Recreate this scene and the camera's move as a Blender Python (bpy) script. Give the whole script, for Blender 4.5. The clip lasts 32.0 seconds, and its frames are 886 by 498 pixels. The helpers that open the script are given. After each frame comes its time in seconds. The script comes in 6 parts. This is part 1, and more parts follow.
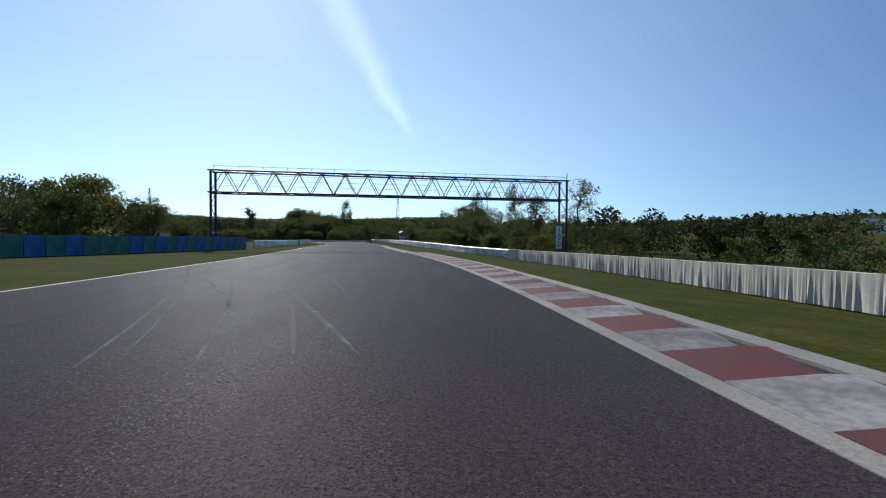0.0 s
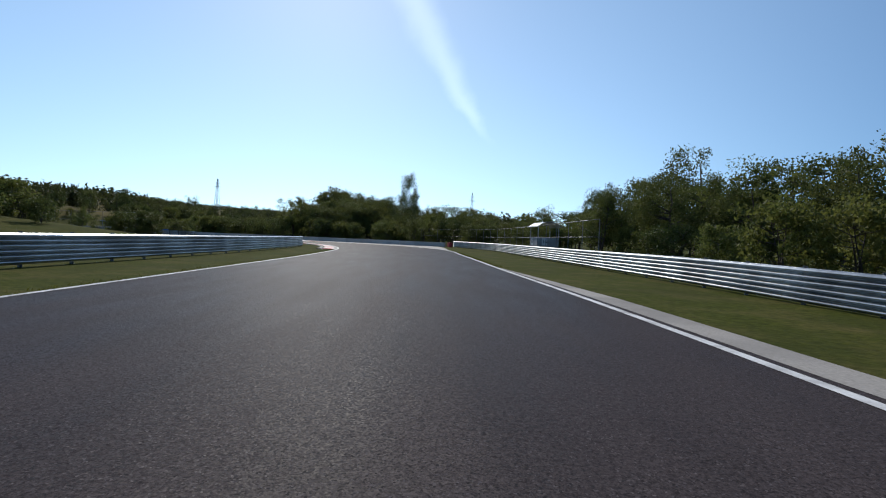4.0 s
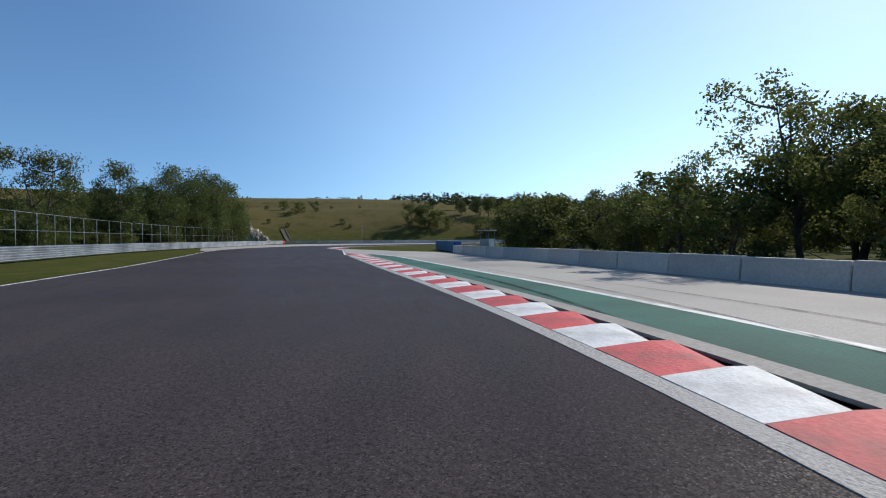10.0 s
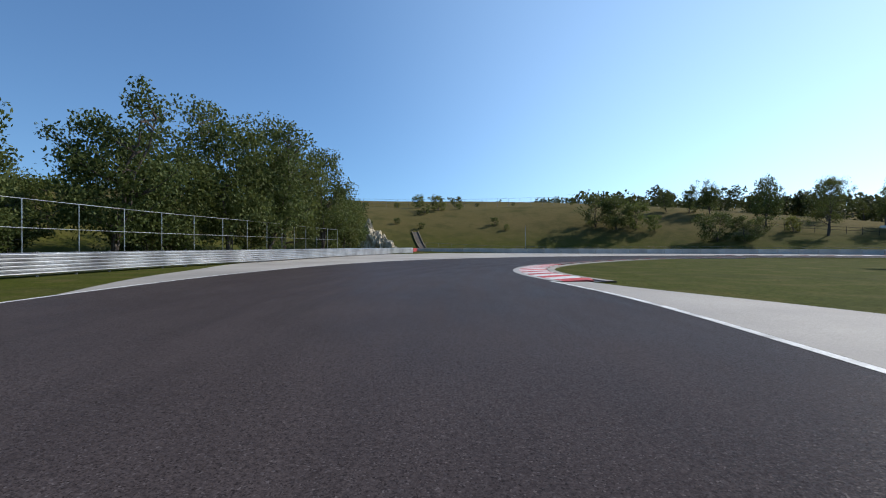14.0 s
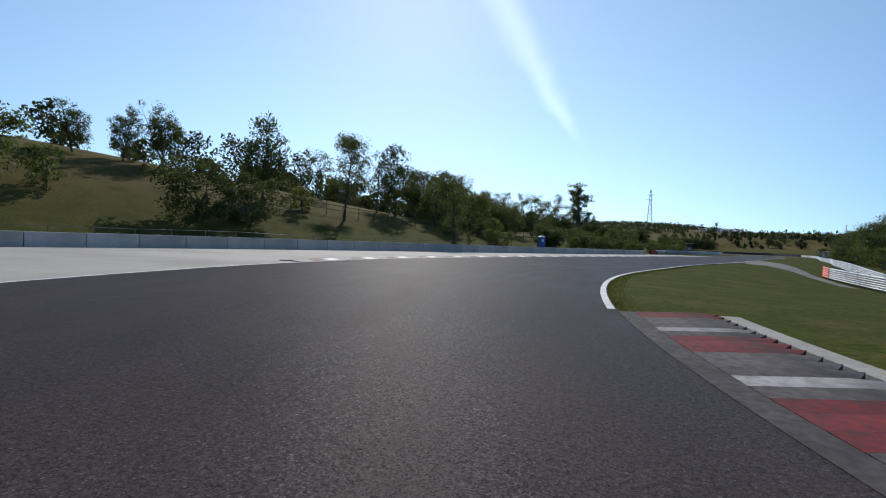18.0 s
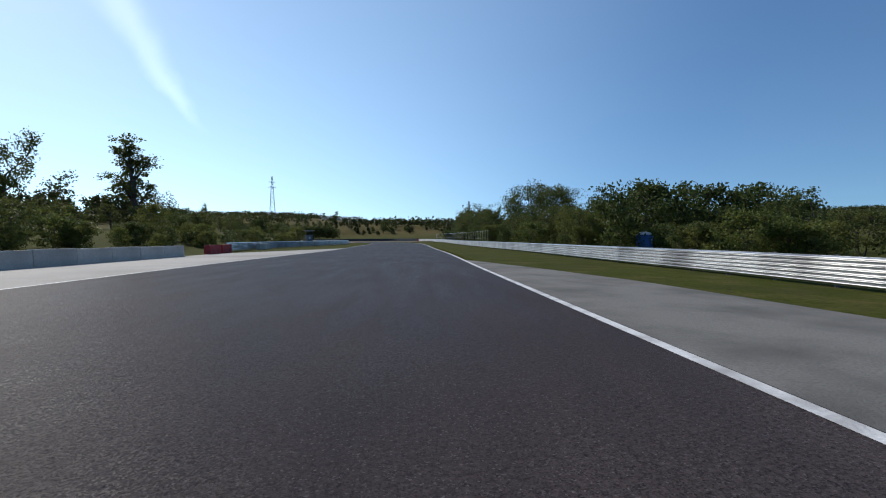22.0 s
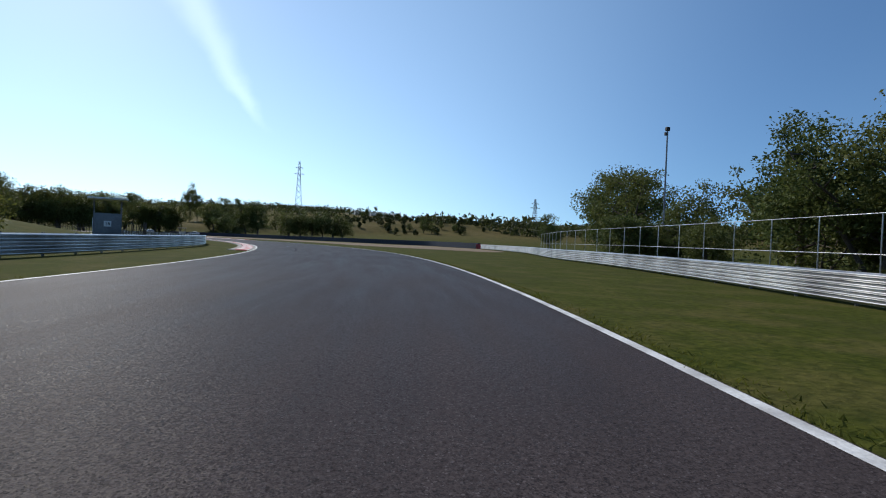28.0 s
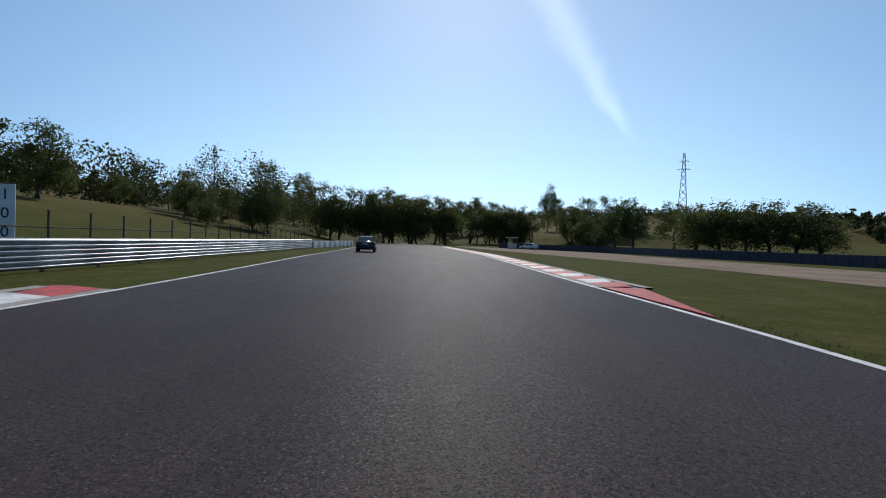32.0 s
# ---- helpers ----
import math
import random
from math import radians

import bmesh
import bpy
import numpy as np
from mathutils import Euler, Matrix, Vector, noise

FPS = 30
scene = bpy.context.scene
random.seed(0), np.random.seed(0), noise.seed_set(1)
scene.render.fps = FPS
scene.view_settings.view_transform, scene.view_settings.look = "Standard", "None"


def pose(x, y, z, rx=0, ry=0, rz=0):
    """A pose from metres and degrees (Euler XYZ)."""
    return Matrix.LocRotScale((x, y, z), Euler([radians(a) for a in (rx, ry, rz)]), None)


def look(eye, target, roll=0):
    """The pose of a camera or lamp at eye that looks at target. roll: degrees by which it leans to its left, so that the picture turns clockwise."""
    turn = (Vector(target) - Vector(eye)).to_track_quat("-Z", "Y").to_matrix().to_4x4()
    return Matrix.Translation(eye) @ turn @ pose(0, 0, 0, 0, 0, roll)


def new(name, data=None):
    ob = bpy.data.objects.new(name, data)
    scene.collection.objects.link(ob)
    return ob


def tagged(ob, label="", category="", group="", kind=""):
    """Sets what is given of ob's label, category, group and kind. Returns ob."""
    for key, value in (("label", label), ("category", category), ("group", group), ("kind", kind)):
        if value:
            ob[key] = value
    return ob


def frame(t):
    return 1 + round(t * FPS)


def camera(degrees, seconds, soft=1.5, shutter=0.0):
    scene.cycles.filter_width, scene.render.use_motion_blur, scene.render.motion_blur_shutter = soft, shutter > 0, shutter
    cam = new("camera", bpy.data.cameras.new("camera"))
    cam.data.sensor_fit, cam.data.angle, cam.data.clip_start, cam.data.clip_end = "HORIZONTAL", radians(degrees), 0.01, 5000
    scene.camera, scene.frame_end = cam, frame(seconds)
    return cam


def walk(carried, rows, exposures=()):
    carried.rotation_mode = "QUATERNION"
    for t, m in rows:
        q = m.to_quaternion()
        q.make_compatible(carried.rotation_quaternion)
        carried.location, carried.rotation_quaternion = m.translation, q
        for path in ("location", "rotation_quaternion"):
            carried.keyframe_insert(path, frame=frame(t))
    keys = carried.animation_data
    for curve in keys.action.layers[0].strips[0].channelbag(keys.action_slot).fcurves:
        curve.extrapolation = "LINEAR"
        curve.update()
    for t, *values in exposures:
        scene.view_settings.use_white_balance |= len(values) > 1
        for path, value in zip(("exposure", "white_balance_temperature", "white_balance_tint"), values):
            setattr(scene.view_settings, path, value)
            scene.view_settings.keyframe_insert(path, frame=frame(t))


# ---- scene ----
# ---------- camera ----------
cam = camera(84.0, 32.0, 1.1)
PATH = [
    (0, (0.0, 0.0, 1.25), (-0.32, -1.15, 0.3)),
    (0.5, (-0.74, 11.07, 1.25), (2.72, -1.15, 0.4)),
    (1, (-2.04, 22.14, 1.25), (5.44, -1.15, 0.5)),
    (1.5, (-3.82, 32.97, 1.25), (7.92, -1.15, 0.6)),
    (2, (-5.85, 43.43, 1.25), (8.78, -1.15, 0.9)),
    (2.5, (-7.86, 53.37, 1.25), (8.74, -1.15, 1.2)),
    (3, (-9.74, 62.81, 1.25), (8.5, -1.15, 1.71)),
    (3.5, (-11.54, 72.12, 1.25), (8.22, -1.15, 2.21)),
    (4, (-13.33, 81.68, 1.25), (7.69, -1.15, 2.3)),
    (4.5, (-15.05, 91.42, 1.25), (7.09, -1.15, 2.38)),
    (5, (-16.66, 100.91, 1.25), (6.82, -1.15, 2.47)),
    (5.5, (-18.14, 109.65, 1.25), (7.16, -1.15, 2.55)),
    (6, (-19.51, 117.34, 1.25), (7.77, -1.15, 2.35)),
    (6.5, (-20.83, 124.16, 1.25), (8.92, -1.15, 1.67)),
    (7, (-22.3, 130.54, 1.25), (11.63, -1.15, 1.03)),
    (7.5, (-24.27, 136.75, 1.25), (18.41, -1.15, 0.55)),
    (8, (-27.08, 142.59, 1.25), (27.57, -1.16, 0.45)),
    (8.5, (-30.68, 147.76, 1.25), (37.01, -1.2, 0.04)),
    (9, (-35.01, 152.17, 1.25), (46.64, -1.24, -0.52)),
    (9.5, (-40.12, 155.85, 1.25), (56.48, -1.26, -0.74)),
    (10, (-45.81, 158.64, 1.25), (66.03, -1.22, -0.38)),
    (10.5, (-51.71, 160.43, 1.25), (74.92, -1.05, -0.18)),
    (11, (-57.75, 161.4, 1.25), (81.51, -0.8, 0.5)),
    (11.5, (-63.93, 162.0, 1.25), (82.25, -0.63, 1.08)),
    (12, (-69.98, 162.56, 1.25), (81.78, -0.55, 1.22)),
    (12.5, (-75.67, 163.13, 1.25), (81.61, -0.48, 0.89)),
    (13, (-81.12, 163.68, 1.25), (81.57, -0.39, 0.36)),
    (13.5, (-86.62, 164.23, 1.25), (81.74, -0.31, -0.52)),
    (14, (-92.61, 164.83, 1.25), (81.48, -0.33, 0.12)),
    (14.5, (-99.28, 165.57, 1.25), (80.66, -0.41, 0.77)),
    (15, (-106.53, 166.62, 1.25), (77.5, -0.49, 1.41)),
    (15.5, (-114.23, 168.47, 1.25), (70.13, -0.6, 2.05)),
    (16, (-122.14, 171.68, 1.25), (60.43, -0.74, 2.54)),
    (16.5, (-129.59, 176.4, 1.25), (49.67, -0.85, 3.18)),
    (17, (-135.76, 182.21, 1.25), (38.56, -0.86, 3.03)),
    (17.5, (-140.37, 188.54, 1.25), (28.15, -0.9, 2.75)),
    (18, (-143.56, 195.16, 1.25), (18.08, -1.0, 2.28)),
    (18.5, (-145.55, 202.14, 1.25), (8.41, -1.11, 1.49)),
    (19, (-146.37, 209.54, 1.25), (-1.0, -1.21, 1.13)),
    (19.5, (-145.98, 217.38, 1.25), (-10.0, -1.25, 0.63)),
    (20, (-144.31, 225.77, 1.25), (-17.79, -1.25, 0.54)),
    (20.5, (-141.57, 234.65, 1.25), (-21.76, -1.25, -0.05)),
    (21, (-138.37, 243.64, 1.25), (-22.77, -1.25, -0.56)),
    (21.5, (-135.1, 252.49, 1.25), (-22.97, -1.25, -0.42)),
    (22, (-131.87, 261.19, 1.25), (-23.07, -1.25, -0.44)),
    (22.5, (-128.68, 269.75, 1.25), (-23.12, -1.25, -0.4)),
    (23, (-125.45, 278.42, 1.25), (-23.04, -1.25, -0.34)),
    (23.5, (-122.12, 287.41, 1.25), (-22.81, -1.25, -0.05)),
    (24, (-118.84, 296.39, 1.25), (-22.64, -1.25, 0.26)),
    (24.5, (-115.72, 304.99, 1.25), (-22.48, -1.23, 0.59)),
    (25, (-112.68, 313.44, 1.25), (-22.35, -1.14, 0.85)),
    (25.5, (-109.52, 322.3, 1.25), (-22.2, -1.01, 1.11)),
    (26, (-106.13, 331.95, 1.25), (-21.86, -0.91, 1.37)),
    (26.5, (-102.47, 342.63, 1.25), (-21.25, -0.86, 1.63)),
    (27, (-98.62, 354.3, 1.25), (-20.52, -0.85, 2.01)),
    (27.5, (-94.78, 366.62, 1.25), (-19.35, -0.85, 2.22)),
    (28, (-91.24, 379.2, 1.25), (-17.38, -0.85, 2.22)),
    (28.5, (-88.33, 391.93, 1.25), (-13.68, -0.85, 2.29)),
    (29, (-86.34, 404.71, 1.25), (-9.27, -0.85, 2.1)),
    (29.5, (-85.44, 417.38, 1.25), (-4.13, -0.86, 1.75)),
    (30, (-85.77, 429.96, 1.25), (1.98, -0.89, 1.72)),
    (30.5, (-87.52, 442.41, 1.25), (8.22, -0.9, 1.9)),
    (31, (-90.47, 454.62, 1.25), (14.2, -0.9, 1.9)),
    (31.5, (-94.24, 466.6, 1.25), (19.5, -0.9, 1.9)),
    (32, (-98.92, 478.25, 1.25), (23.85, -0.9, 1.9)),
]


def gaze(eye, turn):
    yaw, pitch, roll = (radians(v) for v in turn)
    ahead = Vector((-math.sin(yaw) * math.cos(pitch), math.cos(yaw) * math.cos(pitch), math.sin(pitch)))
    return look(eye, Vector(eye) + 2 * ahead, math.degrees(roll))


# the film's camera opens up while it looks away from the sun
LIGHT = [(0, -0.06), (7, 0.0), (9, 0.1), (10.5, 0.3), (12, 0.4), (13.5, 0.4), (15.5, 0.3), (16.5, 0.15), (18, 0.04), (28.5, 0.06), (30, -0.08), (31, -0.15), (32, -0.15)]
walk(cam, [(t, gaze(eye, turn)) for t, eye, turn in PATH], LIGHT)

# ---------- sky, sun, exposure ----------
SUN_AZ, SUN_EL = radians(22), radians(35.5)     # to the left of +y, above the horizon
sun_way = Vector((-math.sin(SUN_AZ) * math.cos(SUN_EL), math.cos(SUN_AZ) * math.cos(SUN_EL), math.sin(SUN_EL)))
sun = new("sun", bpy.data.lights.new("sun", "SUN"))
sun.data.energy, sun.data.angle, sun.data.color = 4.0, radians(0.6), (1.0, 0.95, 0.87)
sun.matrix_world = look((0, 0, 60), Vector((0, 0, 60)) - sun_way)

world = bpy.data.worlds.new("sky")
scene.world = world
world.use_nodes = True
wn, wl = world.node_tree.nodes, world.node_tree.links
sky = wn.new("ShaderNodeTexSky")
sky.sky_type, sky.sun_disc = "NISHITA", False
sky.sun_elevation, sky.sun_rotation = SUN_EL, -SUN_AZ
sky.air_density, sky.dust_density, sky.ozone_density = 1.0, 0.10, 3.0
wn["Background"].inputs["Strength"].default_value = 0.155


def sky_math(op, a, b=None, c=None):
    n = wn.new("ShaderNodeMath")
    n.operation = op
    for k, v in enumerate((a, b, c)):
        if v is None:
            continue
        if isinstance(v, (int, float)):
            n.inputs[k].default_value = v
        else:
            wl.new(v, n.inputs[k])
    return n.outputs[0]


def sky_map(v, a, b, c, d):
    n = wn.new("ShaderNodeMapRange")
    n.interpolation_type = "SMOOTHSTEP"
    for k, x in enumerate((a, b, c, d)):
        n.inputs[k + 1].default_value = x
    wl.new(v, n.inputs[0])
    return n.outputs[0]


# one thin wisp of cirrus, rising and widening to the left of the sun's foot
way = wn.new("ShaderNodeTexCoord").outputs["Generated"]
sep = wn.new("ShaderNodeSeparateXYZ")
wl.new(way, sep.inputs[0])
el = sky_math("MULTIPLY", sky_math("ARCSINE", sep.outputs[2]), 57.2958)
az = sky_math("MULTIPLY", sky_math("ARCTAN2", sky_math("MULTIPLY", sep.outputs[0], -1.0), sep.outputs[1]), 57.2958)
puff = wn.new("ShaderNodeTexNoise")
puff.inputs["Scale"].default_value, puff.inputs["Detail"].default_value = 14.0, 5.0
wl.new(way, puff.inputs["Vector"])
drift = sky_math("MULTIPLY", sky_math("SUBTRACT", puff.outputs[0], 0.5), 3.0)
middle = sky_math("MULTIPLY_ADD", el, 0.66, 3.4 - 12 * 0.66)
off = sky_math("ABSOLUTE", sky_math("ADD", sky_math("SUBTRACT", az, middle), drift))
broad = sky_map(el, 11.0, 22.0, 0.7, 3.6)
wisp = sky_math("SUBTRACT", 1.0, sky_math("MINIMUM", sky_math("DIVIDE", off, broad), 1.0))
wisp = sky_math("MULTIPLY", sky_math("MULTIPLY", sky_map(wisp, 0.0, 1.0, 0.0, 1.0), sky_map(el, 10.5, 15.0, 0.0, 1.0)), sky_map(el, 34.0, 48.0, 1.0, 0.0))
blend = wn.new("ShaderNodeMix")
blend.data_type = "RGBA"
blend.blend_type = "ADD"
wl.new(sky_math("MULTIPLY", wisp, 0.27), blend.inputs[0])
lift = wn.new("ShaderNodeVectorMath")
lift.inputs[1].default_value = (0, 0, 0.09)
wl.new(way, lift.inputs[0])
unit = wn.new("ShaderNodeVectorMath")
unit.operation = "NORMALIZE"
wl.new(lift.outputs[0], unit.inputs[0])
wl.new(unit.outputs[0], sky.inputs[0])
tint = wn.new("ShaderNodeMix")
tint.data_type, tint.blend_type = "RGBA", "MULTIPLY"
tint.inputs[0].default_value = 1.0
tint.inputs[7].default_value = (1.01, 1.0, 0.95, 1)
# haze: brighter round the sun, deeper away from it
toward = wn.new("ShaderNodeVectorMath")
toward.operation = "DOT_PRODUCT"
toward.inputs[1].default_value = sun_way
wl.new(way, toward.inputs[0])
glow = wn.new("ShaderNodeMix")
glow.data_type = "RGBA"
glow.inputs[6].default_value, glow.inputs[7].default_value = (0.52, 0.66, 0.79, 1), (1.14, 1.12, 1.06, 1)
wl.new(sky_map(toward.outputs["Value"], 0.32, 0.95, 0.0, 1.0), glow.inputs[0])
haze = wn.new("ShaderNodeVectorMath")
haze.operation = "MULTIPLY"
wl.new(sky.outputs[0], haze.inputs[0])
wl.new(glow.outputs[2], haze.inputs[1])
wl.new(haze.outputs[0], tint.inputs[6])
wl.new(tint.outputs[2], blend.inputs[6])
blend.inputs[7].default_value = (4.2, 4.3, 4.0, 1)
wl.new(blend.outputs[2], wn["Background"].inputs["Color"])


# ---------- materials ----------
def hexmix(tree, fac, a, b):
    m = tree.nodes.new("ShaderNodeMix")
    m.data_type = "RGBA"
    tree.links.new(fac, m.inputs[0])
    for k, c in ((6, a), (7, b)):
        if hasattr(c, "is_linked"):
            tree.links.new(c, m.inputs[k])
        else:
            m.inputs[k].default_value = (*c, 1)
    return m.outputs[2]


def ramp(tree, fac, stops):
    r = tree.nodes.new("ShaderNodeValToRGB")
    el = r.color_ramp.elements
    while len(el) < len(stops):
        el.new(0.5)
    for e, (p, v) in zip(el, stops):
        e.position, e.color = p, (v, v, v, 1)
    tree.links.new(fac, r.inputs[0])
    return r.outputs[0]


def noise_tex(tree, scale, detail=4.0, stretch=None, rough=0.55):
    co = tree.nodes.new("ShaderNodeTexCoord").outputs["Object"]
    if stretch:
        mp = tree.nodes.new("ShaderNodeMapping")
        mp.inputs["Scale"].default_value = stretch
        tree.links.new(co, mp.inputs[0])
        co = mp.outputs[0]
    n = tree.nodes.new("ShaderNodeTexNoise")
    n.inputs["Scale"].default_value, n.inputs["Detail"].default_value, n.inputs["Roughness"].default_value = scale, detail, rough
    tree.links.new(co, n.inputs["Vector"])
    return n.outputs[0]


def base(name, rough=0.8, metal=0.0):
    m = bpy.data.materials.new(name)
    m.use_nodes = True
    b = m.node_tree.nodes["Principled BSDF"]
    b.inputs["Roughness"].default_value, b.inputs["Metallic"].default_value = rough, metal
    return m, m.node_tree, b


def bump(tree, b, height, strength, distance=0.02):
    n = tree.nodes.new("ShaderNodeBump")
    n.inputs["Strength"].default_value, n.inputs["Distance"].default_value = strength, distance
    tree.links.new(height, n.inputs["Height"])
    tree.links.new(n.outputs[0], b.inputs["Normal"])


def speckled(name, a, b_, fine, coarse, rough=0.8, metal=0.0, relief=0.4, third=None, stretch=None, vary=0.0, gloss=None):
    """Two colours mixed by grain and by large stains, with fine relief."""
    m, t, b = base(name, rough, metal)
    if gloss is not None:
        b.inputs["Specular IOR Level"].default_value = gloss
    f, c = noise_tex(t, fine), noise_tex(t, coarse, 5, stretch)
    col = hexmix(t, ramp(t, f, ((0.35, 0), (0.65, 1))), a, b_)
    col = hexmix(t, ramp(t, c, ((0.42, 0), (0.68, 1))), col, third or tuple(v * 0.7 for v in a))
    if vary:
        info = t.nodes.new("ShaderNodeObjectInfo")
        hsv = t.nodes.new("ShaderNodeHueSaturation")
        mr = t.nodes.new("ShaderNodeMapRange")
        mr.inputs["To Min"].default_value, mr.inputs["To Max"].default_value = 1 - vary, 1 + vary
        t.links.new(info.outputs["Random"], mr.inputs[0])
        t.links.new(mr.outputs[0], hsv.inputs["Value"])
        t.links.new(col, hsv.inputs["Color"])
        col = hsv.outputs[0]
    t.links.new(col, b.inputs["Base Color"])
    if relief:
        bump(t, b, f, relief)
    return m


def foliage(name, dark, light, glow=0.45):
    m, t, b = base(name, 0.65)
    b.inputs["Specular IOR Level"].default_value = 0.15
    geo = t.nodes.new("ShaderNodeNewGeometry")
    info = t.nodes.new("ShaderNodeObjectInfo")
    col = hexmix(t, geo.outputs["Random Per Island"], dark, light)
    col = hexmix(t, ramp(t, info.outputs["Random"], ((0.0, 0.0), (1.0, 0.45))), col, tuple(v * k for v, k in zip(light, (1.25, 1.0, 0.8))))
    t.links.new(col, b.inputs["Base Color"])
    tr = t.nodes.new("ShaderNodeBsdfTranslucent")
    t.links.new(col, tr.inputs["Color"])
    mix = t.nodes.new("ShaderNodeMixShader")
    mix.inputs[0].default_value = glow
    t.links.new(b.outputs[0], mix.inputs[1])
    t.links.new(tr.outputs[0], mix.inputs[2])
    t.links.new(mix.outputs[0], t.nodes["Material Output"].inputs["Surface"])
    return m


M = {}


def asphalt():
    """Dark asphalt of small stones, each facing its own way, streaked along the way that the cars take."""
    m, t, b = base("asphalt", 0.4)
    b.inputs["Specular IOR Level"].default_value = 0.009
    grain, stain = noise_tex(t, 75.0, 3, rough=0.7), noise_tex(t, 0.13, 5)
    col = hexmix(t, ramp(t, grain, ((0.36, 0), (0.66, 1))), (0.0335, 0.0272, 0.0268), (0.087, 0.0705, 0.0700))
    mid = noise_tex(t, 24.0, 4, rough=0.7)
    col = hexmix(t, ramp(t, mid, ((0.45, 0.0), (0.72, 0.75))), col, (0.106, 0.0865, 0.0860))
    col = hexmix(t, ramp(t, mid, ((0.28, 0.8), (0.45, 0.0))), col, (0.013, 0.0105, 0.011))
    col = hexmix(t, ramp(t, stain, ((0.42, 0), (0.68, 0.55))), col, (0.045, 0.0358, 0.0370))
    # single pale and dark stones
    stone = t.nodes.new("ShaderNodeTexVoronoi")
    stone.inputs["Scale"].default_value = 85.0
    t.links.new(t.nodes.new("ShaderNodeTexCoord").outputs["Object"], stone.inputs["Vector"])
    lot = t.nodes.new("ShaderNodeSeparateColor")
    t.links.new(stone.outputs["Color"], lot.inputs[0])
    col = hexmix(t, ramp(t, lot.outputs[0], ((0.93, 0.0), (0.99, 0.5))), col, (0.19, 0.165, 0.165))
    col = hexmix(t, ramp(t, lot.outputs[1], ((0.80, 0.0), (0.95, 0.75))), col, (0.010, 0.0085, 0.009))
    xyz = t.nodes.new("ShaderNodeCombineXYZ")
    for k, nm in enumerate(("across", "along")):
        at_ = t.nodes.new("ShaderNodeAttribute")
        at_.attribute_name = nm
        t.links.new(at_.outputs["Fac"], xyz.inputs[k])
    mp = t.nodes.new("ShaderNodeMapping")
    mp.inputs["Scale"].default_value = (1.5, 0.22, 1)
    t.links.new(xyz.outputs[0], mp.inputs[0])
    n = t.nodes.new("ShaderNodeTexNoise")
    n.inputs["Scale"].default_value, n.inputs["Detail"].default_value = 1.0, 6.0
    t.links.new(mp.outputs[0], n.inputs["Vector"])
    worn = t.nodes.new("ShaderNodeMix")
    worn.data_type, worn.blend_type = "RGBA", "MULTIPLY"
    worn.inputs[0].default_value = 1.0
    t.links.new(col, worn.inputs[6])
    t.links.new(ramp(t, n.outputs[0], ((0.3, 0.80), (0.7, 1.0))), worn.inputs[7])
    t.links.new(worn.outputs[2], b.inputs["Base Color"])
    t.links.new(ramp(t, n.outputs[0], ((0.3, 0.38), (0.7, 0.50))), b.inputs["Roughness"])
    # each stone tilted a little
    geo = t.nodes.new("ShaderNodeNewGeometry")
    tilt = t.nodes.new("ShaderNodeVectorMath")
    tilt.operation = "MULTIPLY_ADD"
    t.links.new(stone.outputs["Color"], tilt.inputs[0])
    tilt.inputs[1].default_value, tilt.inputs[2].default_value = (0.36, 0.36, 0.0), (-0.18, -0.18, 0.0)
    total = t.nodes.new("ShaderNodeVectorMath")
    t.links.new(geo.outputs["Normal"], total.inputs[0])
    t.links.new(tilt.outputs[0], total.inputs[1])
    unit_ = t.nodes.new("ShaderNodeVectorMath")
    unit_.operation = "NORMALIZE"
    t.links.new(total.outputs[0], unit_.inputs[0])
    t.links.new(unit_.outputs[0], b.inputs["Normal"])
    return m


M["asphalt"] = asphalt()
M["old_asphalt"] = speckled("old_asphalt", (0.28, 0.258, 0.232), (0.36, 0.335, 0.305), 30.0, 0.15, 0.85, relief=0.5, third=(0.22, 0.205, 0.187))
M["service_asphalt"] = speckled("worn_grey_asphalt", (0.150, 0.143, 0.130), (0.205, 0.196, 0.180), 30.0, 0.5, 0.9, relief=0.5, third=(0.105, 0.100, 0.092), gloss=0.15)
M["concrete"] = speckled("concrete", (0.50, 0.455, 0.39), (0.62, 0.575, 0.505), 14.0, 0.35, 0.9, relief=0.3, third=(0.39, 0.355, 0.305), vary=0.12)
M["strip"] = speckled("strip_concrete", (0.245, 0.225, 0.20), (0.325, 0.30, 0.27), 20.0, 0.5, 0.9, relief=0.4, third=(0.18, 0.165, 0.15))
M["white"] = speckled("white_paint", (0.58, 0.575, 0.56), (0.70, 0.70, 0.69), 25.0, 1.7, 0.7, relief=0.4, third=(0.36, 0.35, 0.34), gloss=0.25)
M["red"] = speckled("red_paint", (0.46, 0.045, 0.050), (0.54, 0.075, 0.080), 20.0, 1.7, 0.7, relief=0.4, third=(0.22, 0.055, 0.055), vary=0.15, gloss=0.2)
M["green_paint"] = speckled("green_paint", (0.030, 0.108, 0.086), (0.047, 0.140, 0.113), 22.0, 0.4, 0.85, relief=0.4, third=(0.032, 0.080, 0.066), gloss=0.12)
M["gravel"] = speckled("gravel", (0.19, 0.145, 0.105), (0.29, 0.225, 0.165), 9.0, 0.3, 0.95, relief=1.0, third=(0.15, 0.115, 0.08), gloss=0.04)
